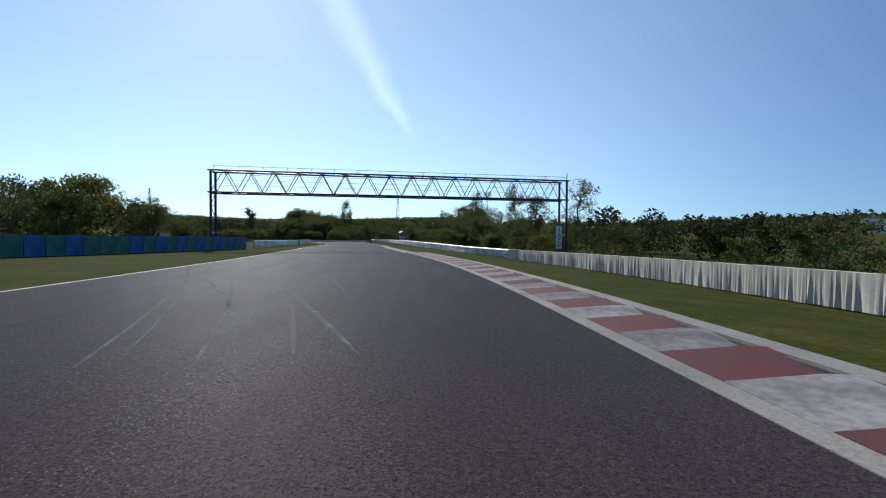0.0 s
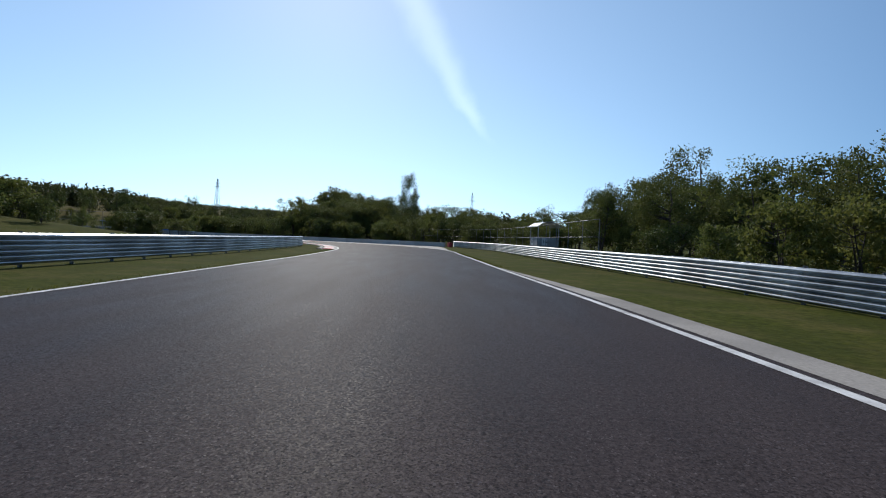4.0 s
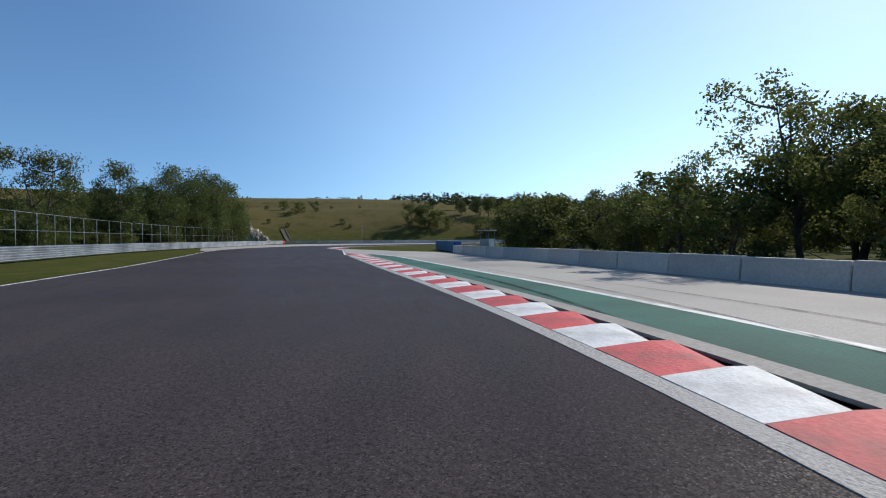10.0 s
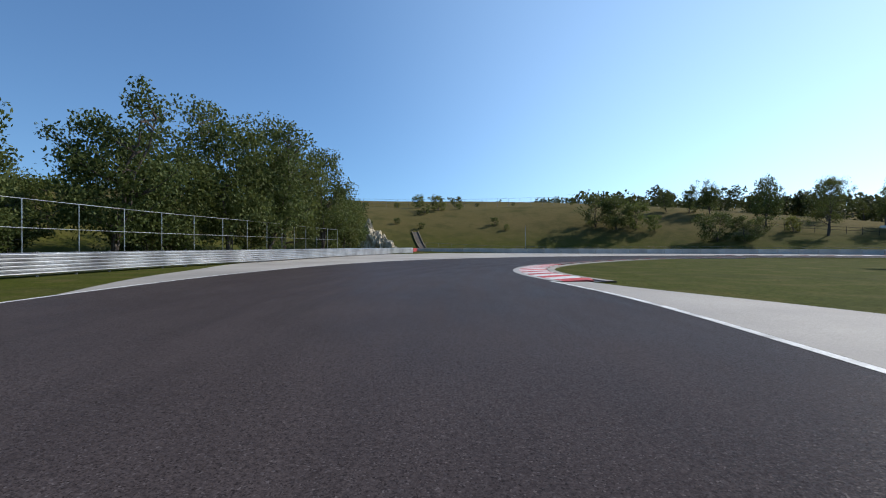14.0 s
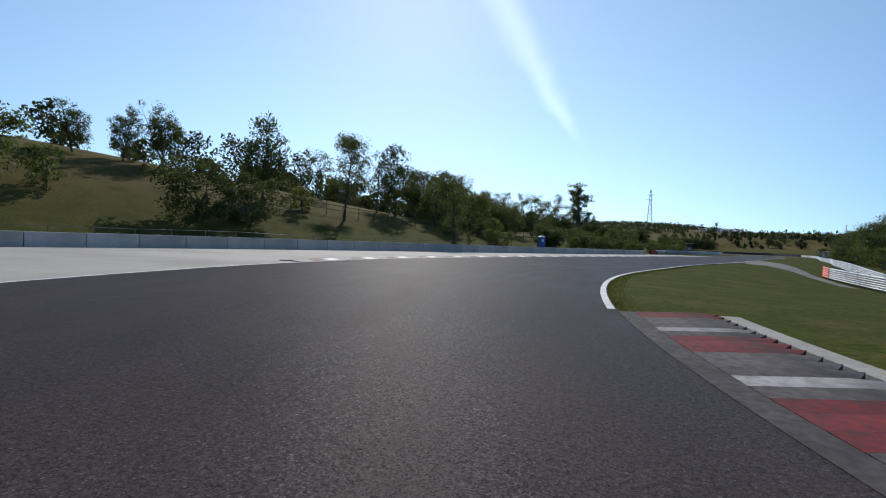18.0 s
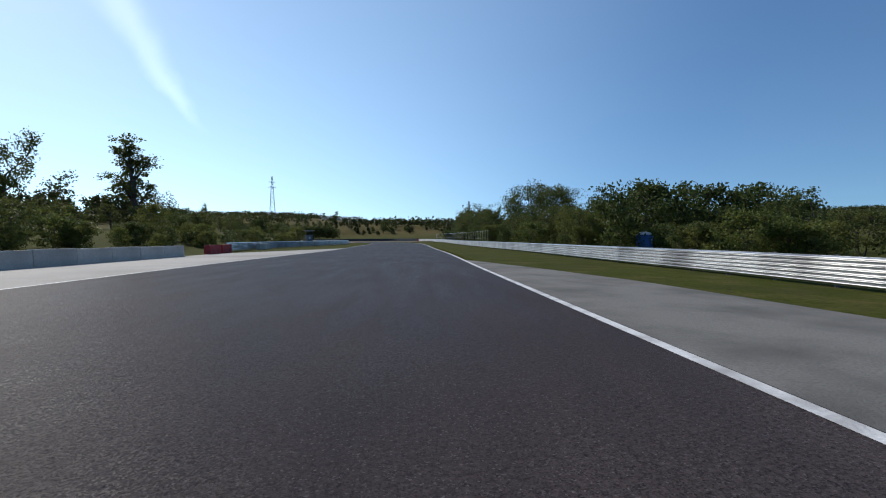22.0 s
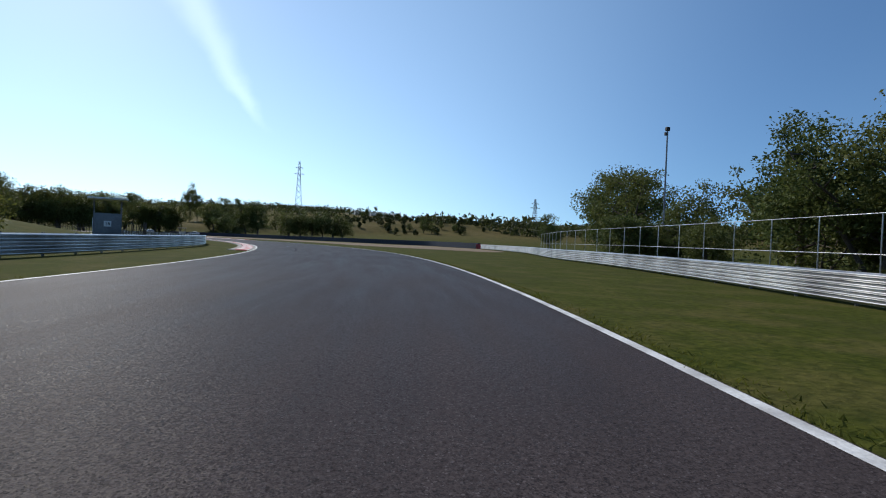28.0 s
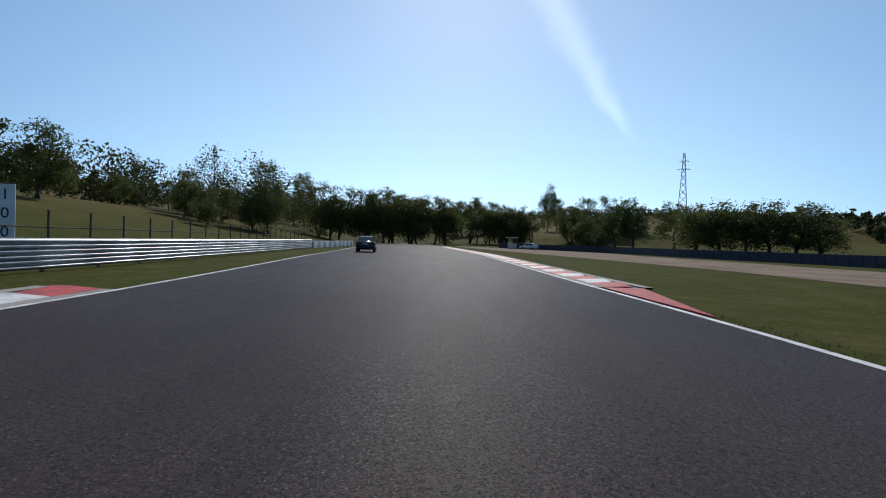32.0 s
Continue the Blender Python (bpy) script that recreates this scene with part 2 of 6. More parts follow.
M["steel"] = speckled("galvanised_steel", (0.45, 0.455, 0.46), (0.55, 0.555, 0.56), 6.0, 0.5, 0.31, 0.84, relief=0.03, third=(0.24, 0.24, 0.25), vary=0.08)
M["dark_steel"] = speckled("weathered_steel", (0.16, 0.165, 0.18), (0.24, 0.245, 0.26), 8.0, 0.6, 0.5, 0.6, relief=0.2)
M["blue_steel"] = speckled("blue_steel", (0.012, 0.018, 0.05), (0.018, 0.028, 0.068), 8.0, 0.6, 0.5, 0.2, relief=0.1)
M["sheet"] = speckled("white_sheeting", (0.50, 0.465, 0.40), (0.58, 0.545, 0.475), 6.0, 0.7, 0.85, relief=0.3, third=(0.40, 0.37, 0.32))
M["bark"] = speckled("bark", (0.06, 0.045, 0.035), (0.12, 0.10, 0.08), 12.0, 1.0, 0.95, relief=1.0)
M["leaf"] = foliage("leaf", (0.044, 0.066, 0.017), (0.112, 0.136, 0.042), 0.36)
M["leaf_far"] = foliage("leaf_far", (0.026, 0.038, 0.013), (0.066, 0.078, 0.026), 0.3)
M["leaf_light"] = foliage("leaf_light", (0.064, 0.094, 0.020), (0.155, 0.174, 0.050), 0.42)
M["tyre_blue"] = speckled("blue_rubber", (0.025, 0.11, 0.36), (0.04, 0.15, 0.45), 10, 1.0, 0.6, relief=0.2)
M["tyre_green"] = speckled("green_rubber", (0.035, 0.16, 0.14), (0.05, 0.20, 0.17), 10, 1.0, 0.6, relief=0.2)
M["tyre_grey"] = speckled("grey_blue_rubber", (0.06, 0.085, 0.12), (0.09, 0.12, 0.16), 12, 1.5, 0.6, relief=0.2)
# blue belting in a darker copy: the backlit wall's shade is in the colour
M["backlit_belt"] = speckled("backlit_blue_belting", (0.014, 0.022, 0.045), (0.025, 0.035, 0.06), 10, 1.0, 0.6, relief=0.2)
M["black"] = speckled("black_rubber", (0.012, 0.012, 0.013), (0.03, 0.03, 0.03), 20, 1.0, 0.7, relief=0.2)
M["gutter"] = speckled("worn_pale_gutter", (0.40, 0.385, 0.36), (0.17, 0.16, 0.15), 35.0, 0.9, 0.8, relief=0.6, third=(0.30, 0.29, 0.28))
M["red_rail"] = speckled("orange_red_paint", (0.75, 0.09, 0.03), (0.80, 0.13, 0.05), 10, 0.8, 0.5, relief=0.1, third=(0.6, 0.07, 0.03))
M["plain_white"] = speckled("white_sheet_metal", (0.72, 0.72, 0.71), (0.78, 0.78, 0.77), 8, 0.8, 0.5, relief=0.1, third=(0.6, 0.6, 0.58))
# white panel toned down to grey: the shade on the hut's faces is painted in
M["shaded_panel"] = speckled("shaded_white_panel", (0.36, 0.355, 0.34), (0.44, 0.435, 0.42), 8, 0.8, 0.75, relief=0.1, third=(0.26, 0.25, 0.235))
M["worn_red"] = speckled("worn_red_paint", (0.19, 0.045, 0.045), (0.14, 0.065, 0.065), 9.0, 1.2, 0.7, relief=0.4, third=(0.10, 0.062, 0.06), vary=0.2, gloss=0.12)
M["worn_white"] = speckled("worn_white_paint", (0.32, 0.30, 0.295), (0.20, 0.185, 0.182), 9.0, 1.2, 0.7, relief=0.5, third=(0.12, 0.105, 0.10), vary=0.2, gloss=0.12)
M["stained_red"] = speckled("rubber_stained_red_paint", (0.19, 0.027, 0.03), (0.09, 0.03, 0.032), 9.0, 1.6, 0.85, relief=0.5, third=(0.05, 0.035, 0.035), vary=0.2, gloss=0.12)
M["stained_grey"] = speckled("rubber_stained_concrete", (0.115, 0.10, 0.10), (0.06, 0.054, 0.055), 9.0, 1.6, 0.85, relief=0.5, third=(0.055, 0.05, 0.05), vary=0.25, gloss=0.12)
M["earth"] = speckled("bare_earth", (0.135, 0.100, 0.062), (0.085, 0.082, 0.034), 6.0, 0.8, 0.95, relief=0.8)
M["rock"] = speckled("pale_rock", (0.46, 0.37, 0.25), (0.62, 0.53, 0.40), 3.0, 0.8, 0.9, relief=0.9, third=(0.24, 0.20, 0.11))


def rubbed(name, colour, rough):
    """A broken film of rubber or dust that lets the road show through."""
    m, t, b = base(name, rough)
    b.inputs["Base Color"].default_value = (*colour, 1)
    b.inputs["Specular IOR Level"].default_value = 0.01
    clear = t.nodes.new("ShaderNodeBsdfTransparent")
    mix = t.nodes.new("ShaderNodeMixShader")
    t.links.new(ramp(t, noise_tex(t, 1.6, 6, rough=0.72), ((0.34, 0.10), (0.66, 0.66))), mix.inputs[0])
    t.links.new(clear.outputs[0], mix.inputs[1])
    t.links.new(b.outputs[0], mix.inputs[2])
    t.links.new(mix.outputs[0], t.nodes["Material Output"].inputs["Surface"])
    return m


M["mark_light"] = rubbed("pale_tyre_mark", (0.30, 0.285, 0.275), 0.8)
M["mark_dark"] = rubbed("dark_tyre_mark", (0.018, 0.018, 0.018), 0.6)
M["car_paint"] = speckled("dark_blue_car_paint", (0.010, 0.013, 0.022), (0.012, 0.016, 0.026), 3.0, 0.6, 0.22, 0.3, relief=0.0, third=(0.010, 0.013, 0.02))
M["glass"] = speckled("tinted_glass", (0.012, 0.014, 0.016), (0.015, 0.017, 0.02), 3.0, 0.6, 0.05, 0.0, relief=0.0, gloss=0.8)
M["tail_red"] = speckled("red_lamp_plastic", (0.25, 0.01, 0.01), (0.30, 0.015, 0.012), 6.0, 1.0, 0.15, relief=0.0)
M["alloy"] = speckled("alloy", (0.45, 0.45, 0.46), (0.55, 0.55, 0.56), 6.0, 1.0, 0.3, 0.9, relief=0.0)
M["polycarbonate"] = speckled("pale_roof_sheet", (0.62, 0.64, 0.64), (0.70, 0.72, 0.72), 8.0, 0.8, 0.35, relief=0.0)
M["blue_plastic"] = speckled("blue_plastic", (0.03, 0.13, 0.38), (0.04, 0.16, 0.44), 8, 0.8, 0.45, relief=0.1)


# ---------- mesh helpers ----------
def mesh_from(name, verts, faces, mat, smooth=False):
    me = bpy.data.meshes.new(name)
    me.from_pydata([tuple(v) for v in verts], [], faces)
    for mm in (mat if isinstance(mat, (list, tuple)) else [mat]):
        me.materials.append(mm)
    if smooth:
        me.polygons.foreach_set("use_smooth", [True] * len(me.polygons))
    me.update()
    return me


def part(name, bm, mat, parent=None, label="", smooth=False):
    me = bpy.data.meshes.new(name)
    bm.to_mesh(me)
    bm.free()
    me.materials.append(mat)
    if smooth:
        me.polygons.foreach_set("use_smooth", [True] * len(me.polygons))
    ob = new(name, me)
    if parent:
        ob.parent = parent
    return tagged(ob, label) if label else ob


def box(bm, x0, y0, z0, x1, y1, z1, m=None):
    """A box, its edges slightly rounded off by nothing but its own faces; m moves it."""
    r = bmesh.ops.create_cube(bm, size=1, matrix=Matrix.Translation(((x0 + x1) / 2, (y0 + y1) / 2, (z0 + z1) / 2)) @ Matrix.Diagonal((x1 - x0, y1 - y0, z1 - z0, 1)))
    if m is not None:
        bmesh.ops.transform(bm, matrix=m, verts=r["verts"])
    return r["verts"]


def bar(bm, a, b, r, sides=6, r2=None):
    """A round bar between two points."""
    a, b = Vector(a), Vector(b)
    d = b - a
    q = d.to_track_quat("Z", "Y").to_matrix().to_4x4()
    bmesh.ops.create_cone(bm, cap_ends=True, segments=sides, radius1=r, radius2=r if r2 is None else r2, depth=d.length,
                          matrix=Matrix.Translation((a + b) / 2) @ q)


def empty(name, m=None):
    ob = new(name)
    ob.empty_display_size = 0.3
    if m is not None:
        ob.matrix_world = m
    return ob


# ---------- the plan: stations u along the line, s metres to its right ----------
KNOT = np.array([eye[:2] for _, eye, _ in PATH])
KNOT = np.concatenate([KNOT[:1] + (KNOT[0] - KNOT[1]) * np.arange(8, 0, -1)[:, None], KNOT,
                       KNOT[-1] + np.cumsum([12.5 * np.array((-math.sin(radians(a)), math.cos(radians(a)))) for a in (24, 26, 27.2, 28) + (28.4,) * 20], axis=0)])
# beyond the last knot the line bends a little further, then runs straight on
U0 = -4.0


def line(u):
    """Points of the reference line at stations u, by a smooth spline."""
    k = np.clip((np.asarray(u, float) - U0) * 2, 1, len(KNOT) - 2.001)
    i = k.astype(int)
    w = (k - i)[..., None]
    a, b, c, d = KNOT[i - 1], KNOT[i], KNOT[np.minimum(i + 1, len(KNOT) - 1)], KNOT[np.minimum(i + 2, len(KNOT) - 1)]
    return 0.5 * (2 * b + (c - a) * w + (2 * a - 5 * b + 4 * c - d) * w ** 2 + (3 * b - a - 3 * c + d) * w ** 3)


def side(u):
    """The unit vectors to the right of the line."""
    d = line(np.asarray(u, float) + 0.1) - line(np.asarray(u, float) - 0.1)
    d /= np.linalg.norm(d, axis=-1, keepdims=True)
    return np.stack([d[..., 1], -d[..., 0]], -1)


def at(u, s):
    u = np.asarray(u, float)
    return line(u) + side(u) * np.asarray(s, float)[..., None]


def table(rows):
    """A smooth curve of offsets by station."""
    x, y = np.array(rows, float).T
    fine = np.arange(x[0] - 2, x[-1] + 2, 0.1)
    val = np.interp(fine, x, y)
    k = np.hanning(9)
    val = np.convolve(np.pad(val, 4, mode="edge"), k / k.sum(), "valid")
    return lambda u: np.interp(u, fine, val)


EDGE_L = table([(-4, -9), (0, -9.2), (1, -9.3), (2.4, -8.3), (3.4, -7.7), (4.3, -7.0), (5.5, -7.0), (6.6, -7.6), (7.4, -8.8), (8.4, -9.6), (10.3, -9.6), (11.3, -9.2),
                (12.2, -8.6), (13.8, -8.8), (15.6, -9.8), (16.5, -10.5), (17.5, -9.6), (18.5, -9.8), (19.6, -10.8), (21.5, -11.0), (23.5, -11.0), (25, -9.7), (26, -10),
                (27.4, -9.7), (28.4, -8.9), (30, -8.6), (31.2, -7.2), (32.25, -6.6), (32.7, -7.4), (33.3, -8.3), (34.6, -8.8), (40, -8.8)])
EDGE_R = table([(-4, 2.5), (0.3, 2.5), (1.2, 2.8), (2.2, 3.05), (2.75, 3.25), (3.2, 3.4), (3.7, 3.75), (4.0, 4.0), (4.5, 4.0), (5.2, 3.5), (6.4, 3.15), (7.35, 3.8), (7.7, 3.66), (8.2, 3.5), (8.7, 3.4), (9.3, 3.1),
                (9.6, 2.65), (9.9, 2.3), (10.6, 1.95), (11.1, 2.12), (11.4, 2.3), (12.4, 2.9), (12.9, 3.1), (13.3, 3.4), (13.8, 4.0), (14.2, 4.6), (14.8, 5.2), (15.15, 4.6), (15.5, 3.0), (15.8, 2.25), (16.2, 2.32),
                (16.6, 2.9), (17.15, 3.0), (17.5, 2.6), (17.76, 2.05), (18.0, 2.25), (18.46, 2.65), (18.9, 2.95), (19.75, 3.1), (20.1, 3.35), (20.5, 3.2), (20.96, 2.8), (21.8, 3.05), (23.2, 2.6), (24.2, 2.55), (24.7, 2.3),
                (25.4, 2.1), (26.2, 2.15), (26.8, 2.3), (28.1, 3.0), (29.7, 3.6), (30.5, 4.1), (31.2, 4.7), (32.2, 5.05), (32.7, 4.8), (33.4, 5.4), (34, 6.2), (40, 6.8)])


def strip(name, u0, u1, left, right, z, mat, label, category, step=0.12, cols=4, z2=None, follow=False):
    """A ribbon of ground along the line between two offsets."""
    u = np.linspace(u0, u1, max(2, int((u1 - u0) / step) + 1))
    w = np.linspace(0, 1, cols + 1)
    lo, hi = (np.broadcast_to(f(u) if callable(f) else f, u.shape) for f in (left, right))
    s = lo[:, None] * (1 - w) + hi[:, None] * w
    xy = at(u[:, None] + 0 * s, s)
    zz = z + 0 * s if z2 is None else z * (1 - w) + z2 * w + 0 * s
    if follow:     # laid on the falling verge, level with the road at its edge
        zz = np.maximum(height_at_many(xy[..., 0], xy[..., 1]) + 0.022, np.where(s < 4.0, -0.008, -9.0)) + z
    verts = np.concatenate([xy, zz[..., None]], -1).reshape(-1, 3)
    n = cols + 1
    faces = [(i * n + j, i * n + j + 1, i * n + n + j + 1, i * n + n + j) for i in range(len(u) - 1) for j in range(cols)]
    me = mesh_from(name, verts, faces, mat)
    for nm, val in (("across", s), ("along", u[:, None] * 19 + 0 * s)):
        me.attributes.new(nm, "FLOAT", "POINT").data.foreach_set("value", val.ravel().astype(np.float32))
    return tagged(new(name, me), label, category, kind="structure")


def wall_at(u, s, z=0.0, turn=0.0):
    """The pose of a thing at a station: its y axis runs along the line."""
    p, n = at(u, s), side(u)
    return Matrix.Translation((p[0], p[1], z)) @ Matrix.Rotation(math.atan2(n[1], n[0]) + turn, 4, "Z")

# ---------- ground ----------
def near_line(x, y):
    """Station and offset of many places."""
    us = np.arange(-3.3, 43, 0.1)
    ln, sd = line(us), side(us)
    u, s = np.empty(x.shape), np.empty(x.shape)
    for i in range(x.shape[0]):
        d = (ln[:, 0][None] - x[i][:, None]) ** 2 + (ln[:, 1][None] - y[i][:, None]) ** 2
        k = d.argmin(1)
        u[i] = us[k]
        s[i] = np.sqrt(d.min(1)) * np.sign((x[i] - ln[k, 0]) * sd[k, 0] + (y[i] - ln[k, 1]) * sd[k, 1])
    return u, s


BANK_L = table([(-4, 0.3), (2, 0.3), (6, 0.5), (8, 1.0), (9.5, 5.0), (11, 7.5), (14, 8), (16, 10), (17.5, 11.8), (18.4, 12.2), (19.2, 13.6), (20, 13), (21, 9.5), (24, 4.5), (28, 5), (31, 6), (34, 7), (40, 8)])
FOOT_L = table([(-4, 14), (6, 16), (9, 20), (11, 19), (14, 19), (16, 24), (16.8, 32), (17.5, 46), (18.5, 36), (19.5, 27), (21, 23), (24, 21), (28, 22), (30, 18), (34, 17), (40, 18)])
BANK_R = table([(-4, -1.4), (2, -1.4), (5, -0.6), (8, 0), (14, 0), (20, -0.8), (25, -0.8), (28, 0), (34, 0), (40, 0)])
DROP_R = table([(-4, -0.8), (2.5, -0.8), (3.1, -0.62), (3.6, -0.42), (4.2, -0.2), (4.8, 0.0), (18.4, 0.0), (19.6, -0.6), (20.3, -0.85), (21.4, -0.95), (22.1, -0.45), (23, -0.36), (27, -0.36), (28.5, -0.12), (29.2, 0.0), (40, 0.0)])     # the verge falls away at first


def wave(x, y):
    return (np.sin(x / 61 + 1.3) * np.cos(y / 83 + 0.4) + 0.6 * np.sin(x / 27 + y / 35) + 0.35 * np.sin(x / 13 - y / 17 + 2)) / 1.95


def ground_z(x, y):
    u, s = near_line(x, y)
    rise = lambda d, w: np.clip(d / w, 0, 1) ** 2 * (3 - 2 * np.clip(d / w, 0, 1))  # noqa: E731
    z = np.where(s < 0, BANK_L(u) * rise(-s - FOOT_L(u), 42), BANK_R(u) * rise(s - 15, 18) + DROP_R(u) * np.clip((s - 4) / 10, 0, 1.25))
    far = rise(np.abs(s) - 70, 350)
    z = z + far * (1 - 0.55 * np.clip((x + 20) / 160, 0, 1)) * (30 + 17 * wave(x * 0.33, y * 0.33)) + rise(np.abs(s) - 450, 1200) * 60
    z = z + 0.8 * wave(x * 2.2, y * 2.2) * rise(np.abs(s) - 30, 40)
    z = z + 12 * rise(y - 640, 240) * np.clip(1 - np.abs(x + 130) / 420, 0, 1)
    return z - 0.03


gx = np.concatenate([-np.geomspace(3500, 330, 26), np.arange(-320, 131, 5.0), np.geomspace(140, 3500, 26)])
gy = np.concatenate([-np.geomspace(2500, 60, 20), np.arange(-55, 701, 5.0), np.geomspace(712, 4500, 30)])
GX, GY = np.meshgrid(gx, gy)
GZ = ground_z(GX, GY)
# soften the ground away from the track, so that the banks flow into one another
OFF = np.abs(near_line(GX, GY)[1])
UU, SS = near_line(GX, GY)
soft = np.clip((OFF - np.where(SS < 0, FOOT_L(UU) + 6, 32)) / 25, 0, 1)
for _ in range(14):
    q = np.pad(GZ, 1, mode="edge")
    mean = (q[:-2, 1:-1] + q[2:, 1:-1] + q[1:-1, :-2] + q[1:-1, 2:] + q[1:-1, 1:-1]) / 5
    GZ = GZ * (1 - soft) + mean * soft


def height_at(x, y):
    """The ground's height at a place."""
    i, j = np.clip(np.searchsorted(gy, y) - 1, 0, len(gy) - 2), np.clip(np.searchsorted(gx, x) - 1, 0, len(gx) - 2)
    a, b = (y - gy[i]) / (gy[i + 1] - gy[i]), (x - gx[j]) / (gx[j + 1] - gx[j])
    return GZ[i, j] * (1 - a) * (1 - b) + GZ[i + 1, j] * a * (1 - b) + GZ[i, j + 1] * (1 - a) * b + GZ[i + 1, j + 1] * a * b


height_at_many = np.vectorize(height_at)
ground_verts = np.stack([GX, GY, GZ], -1).reshape(-1, 3)
nx = len(gx)
ground_faces = [(i * nx + j, i * nx + j + 1, i * nx + nx + j + 1, i * nx + nx + j) for i in range(len(gy) - 1) for j in range(nx - 1)]


def ground_material():
    m, t, b = base("meadow", 1.0)
    b.inputs["Specular IOR Level"].default_value = 0.03
    f, c, p = noise_tex(t, 7.0, 6), noise_tex(t, 0.05, 4), noise_tex(t, 0.6, 4)
    green = hexmix(t, ramp(t, f, ((0.3, 0), (0.7, 1))), (0.028, 0.038, 0.006), (0.068, 0.074, 0.013))
    dry = hexmix(t, ramp(t, f, ((0.3, 0), (0.7, 1))), (0.086, 0.069, 0.026), (0.142, 0.110, 0.045))
    col = hexmix(t, ramp(t, p, ((0.45, 0), (0.75, 0.6))), green, dry)
    # higher ground is drier
    sep = t.nodes.new("ShaderNodeSeparateXYZ")
    t.links.new(t.nodes.new("ShaderNodeTexCoord").outputs["Object"], sep.inputs[0])
    up = t.nodes.new("ShaderNodeMapRange")
    up.inputs["From Min"].default_value, up.inputs["From Max"].default_value = 0.8, 6.0
    t.links.new(sep.outputs[2], up.inputs[0])
    mul = t.nodes.new("ShaderNodeMath")
    mul.operation = "MULTIPLY"
    t.links.new(up.outputs[0], mul.inputs[0])
    t.links.new(ramp(t, c, ((0.35, 0.7), (0.6, 1))), mul.inputs[1])
    col = hexmix(t, mul.outputs[0], col, dry)
    # darker tussocks and worn tracks
    col = hexmix(t, ramp(t, noise_tex(t, 0.22, 6, rough=0.65), ((0.48, 0.0), (0.68, 0.6))), col, (0.040, 0.044, 0.014))
    col = hexmix(t, ramp(t, noise_tex(t, 1.7, 5, rough=0.6), ((0.55, 0.0), (0.75, 0.5))), col, (0.050, 0.058, 0.012))
    t.links.new(col, b.inputs["Base Color"])
    bump(t, b, f, 0.8, 0.05)
    return m


M["meadow"] = ground_material()
tagged(new("ground", mesh_from("ground", ground_verts, ground_faces, M["meadow"], True)), "mown green verges and dry grassy hills to the horizon", "ground", kind="structure")

# ---------- track ----------
strip("road", -3.5, 39.5, EDGE_L, EDGE_R, 0.0, M["asphalt"], "dark grey asphalt race track with faint tyre marks", "road", cols=6)
line_w = 0.16
strip("trim_line_left", -3.5, 39.5, lambda u: EDGE_L(u) + 0.02, lambda u: EDGE_L(u) + 0.16, 0.006, M["white"], "white painted line along the track edge", "road marking", cols=1)
for k, (u0, u1) in enumerate(((2.05, 10.15), (13.35, 15.25), (18.72, 39.5))):
    strip("trim_line_right_%d" % (k + 1), u0, u1, lambda u: EDGE_R(u) - 0.19, lambda u: EDGE_R(u) - 0.03, 0.006, M["white"], "white painted line along the track edge", "road marking", cols=1)

WALL_8 = table([(8.9, 15.6), (9.2, 12.8), (9.6, 12.2), (10.1, 11.3), (10.9, 11.1), (11.8, 12.0), (12.9, 12.4), (13.6, 13.2)])
WALL_9 = table([(17.5, -52), (17.85, -45), (18.2, -40), (18.7, -30), (19.2, -27.5), (20, -24), (21, -21.5), (22.5, -19), (24, -18.6), (25, -18.6)])
RAIL_R1 = table([(2.42, 16.2), (2.8, 14.6), (3.2, 13.5), (3.6, 12.5), (4.1, 11.0), (4.7, 9.5), (5.3, 9.1), (6.5, 9.1), (7.2, 9.6), (8, 11.6), (8.9, 15.4)])
strip("pavement_outer", 7.2, 13.3, lambda u: EDGE_R(u), lambda u: np.where(u < 9.1, np.interp(u, [7.2, 7.5, 7.68, 8.04, 8.34, 8.82, 9.1], [3.75, 4.2, 4.8, 6.6, 8.5, 12.6, 13.6]), WALL_8(u)), -0.012,
      M["old_asphalt"], "pale worn asphalt run-off area", "run-off")
strip("pavement_inner", 13.2, 15.4, EDGE_R, lambda u: EDGE_R(u) + np.interp(u, [13.2, 13.8, 14.2, 14.6, 15.1, 15.4], [9.4, 8.6, 5.6, 4.0, 1.6, 1.0]), -0.018, M["old_asphalt"], "pale worn asphalt run-off area", "run-off")
strip("pavement_exit", 14.9, 25.6, lambda u: np.interp(u, [14.9, 15.6, 16.4, 17.2, 17.85, 25, 25.6], [-9.6, -14, -22, -34, -44, -18.4, -11]) * (u < 17.85) + (u >= 17.85) * np.where(u < 24.6, WALL_9(u), EDGE_L(u) - np.interp(u, [24.6, 25.6], [8, 0.2])),
      EDGE_L, -0.012, M["old_asphalt"], "pale worn asphalt run-off area", "run-off", cols=6)
strip("pavement_service", 20.7, 23.5, lambda u: np.maximum(EDGE_R(u), np.interp(u, [20.7, 21.42, 21.6, 21.9, 22.1], [12.4, 9.6, 8.75, 6.6, 2.0])), lambda u: np.interp(u, [20.7, 21.46, 21.76, 22.4, 22.8, 23.0, 23.3, 23.5], [13.4, 10.6, 9.8, 7.9, 6.8, 5.7, 3.8, 2.7]), 0.0,
      M["service_asphalt"], "narrow grey service road joining the track", "road", step=0.04, follow=True)
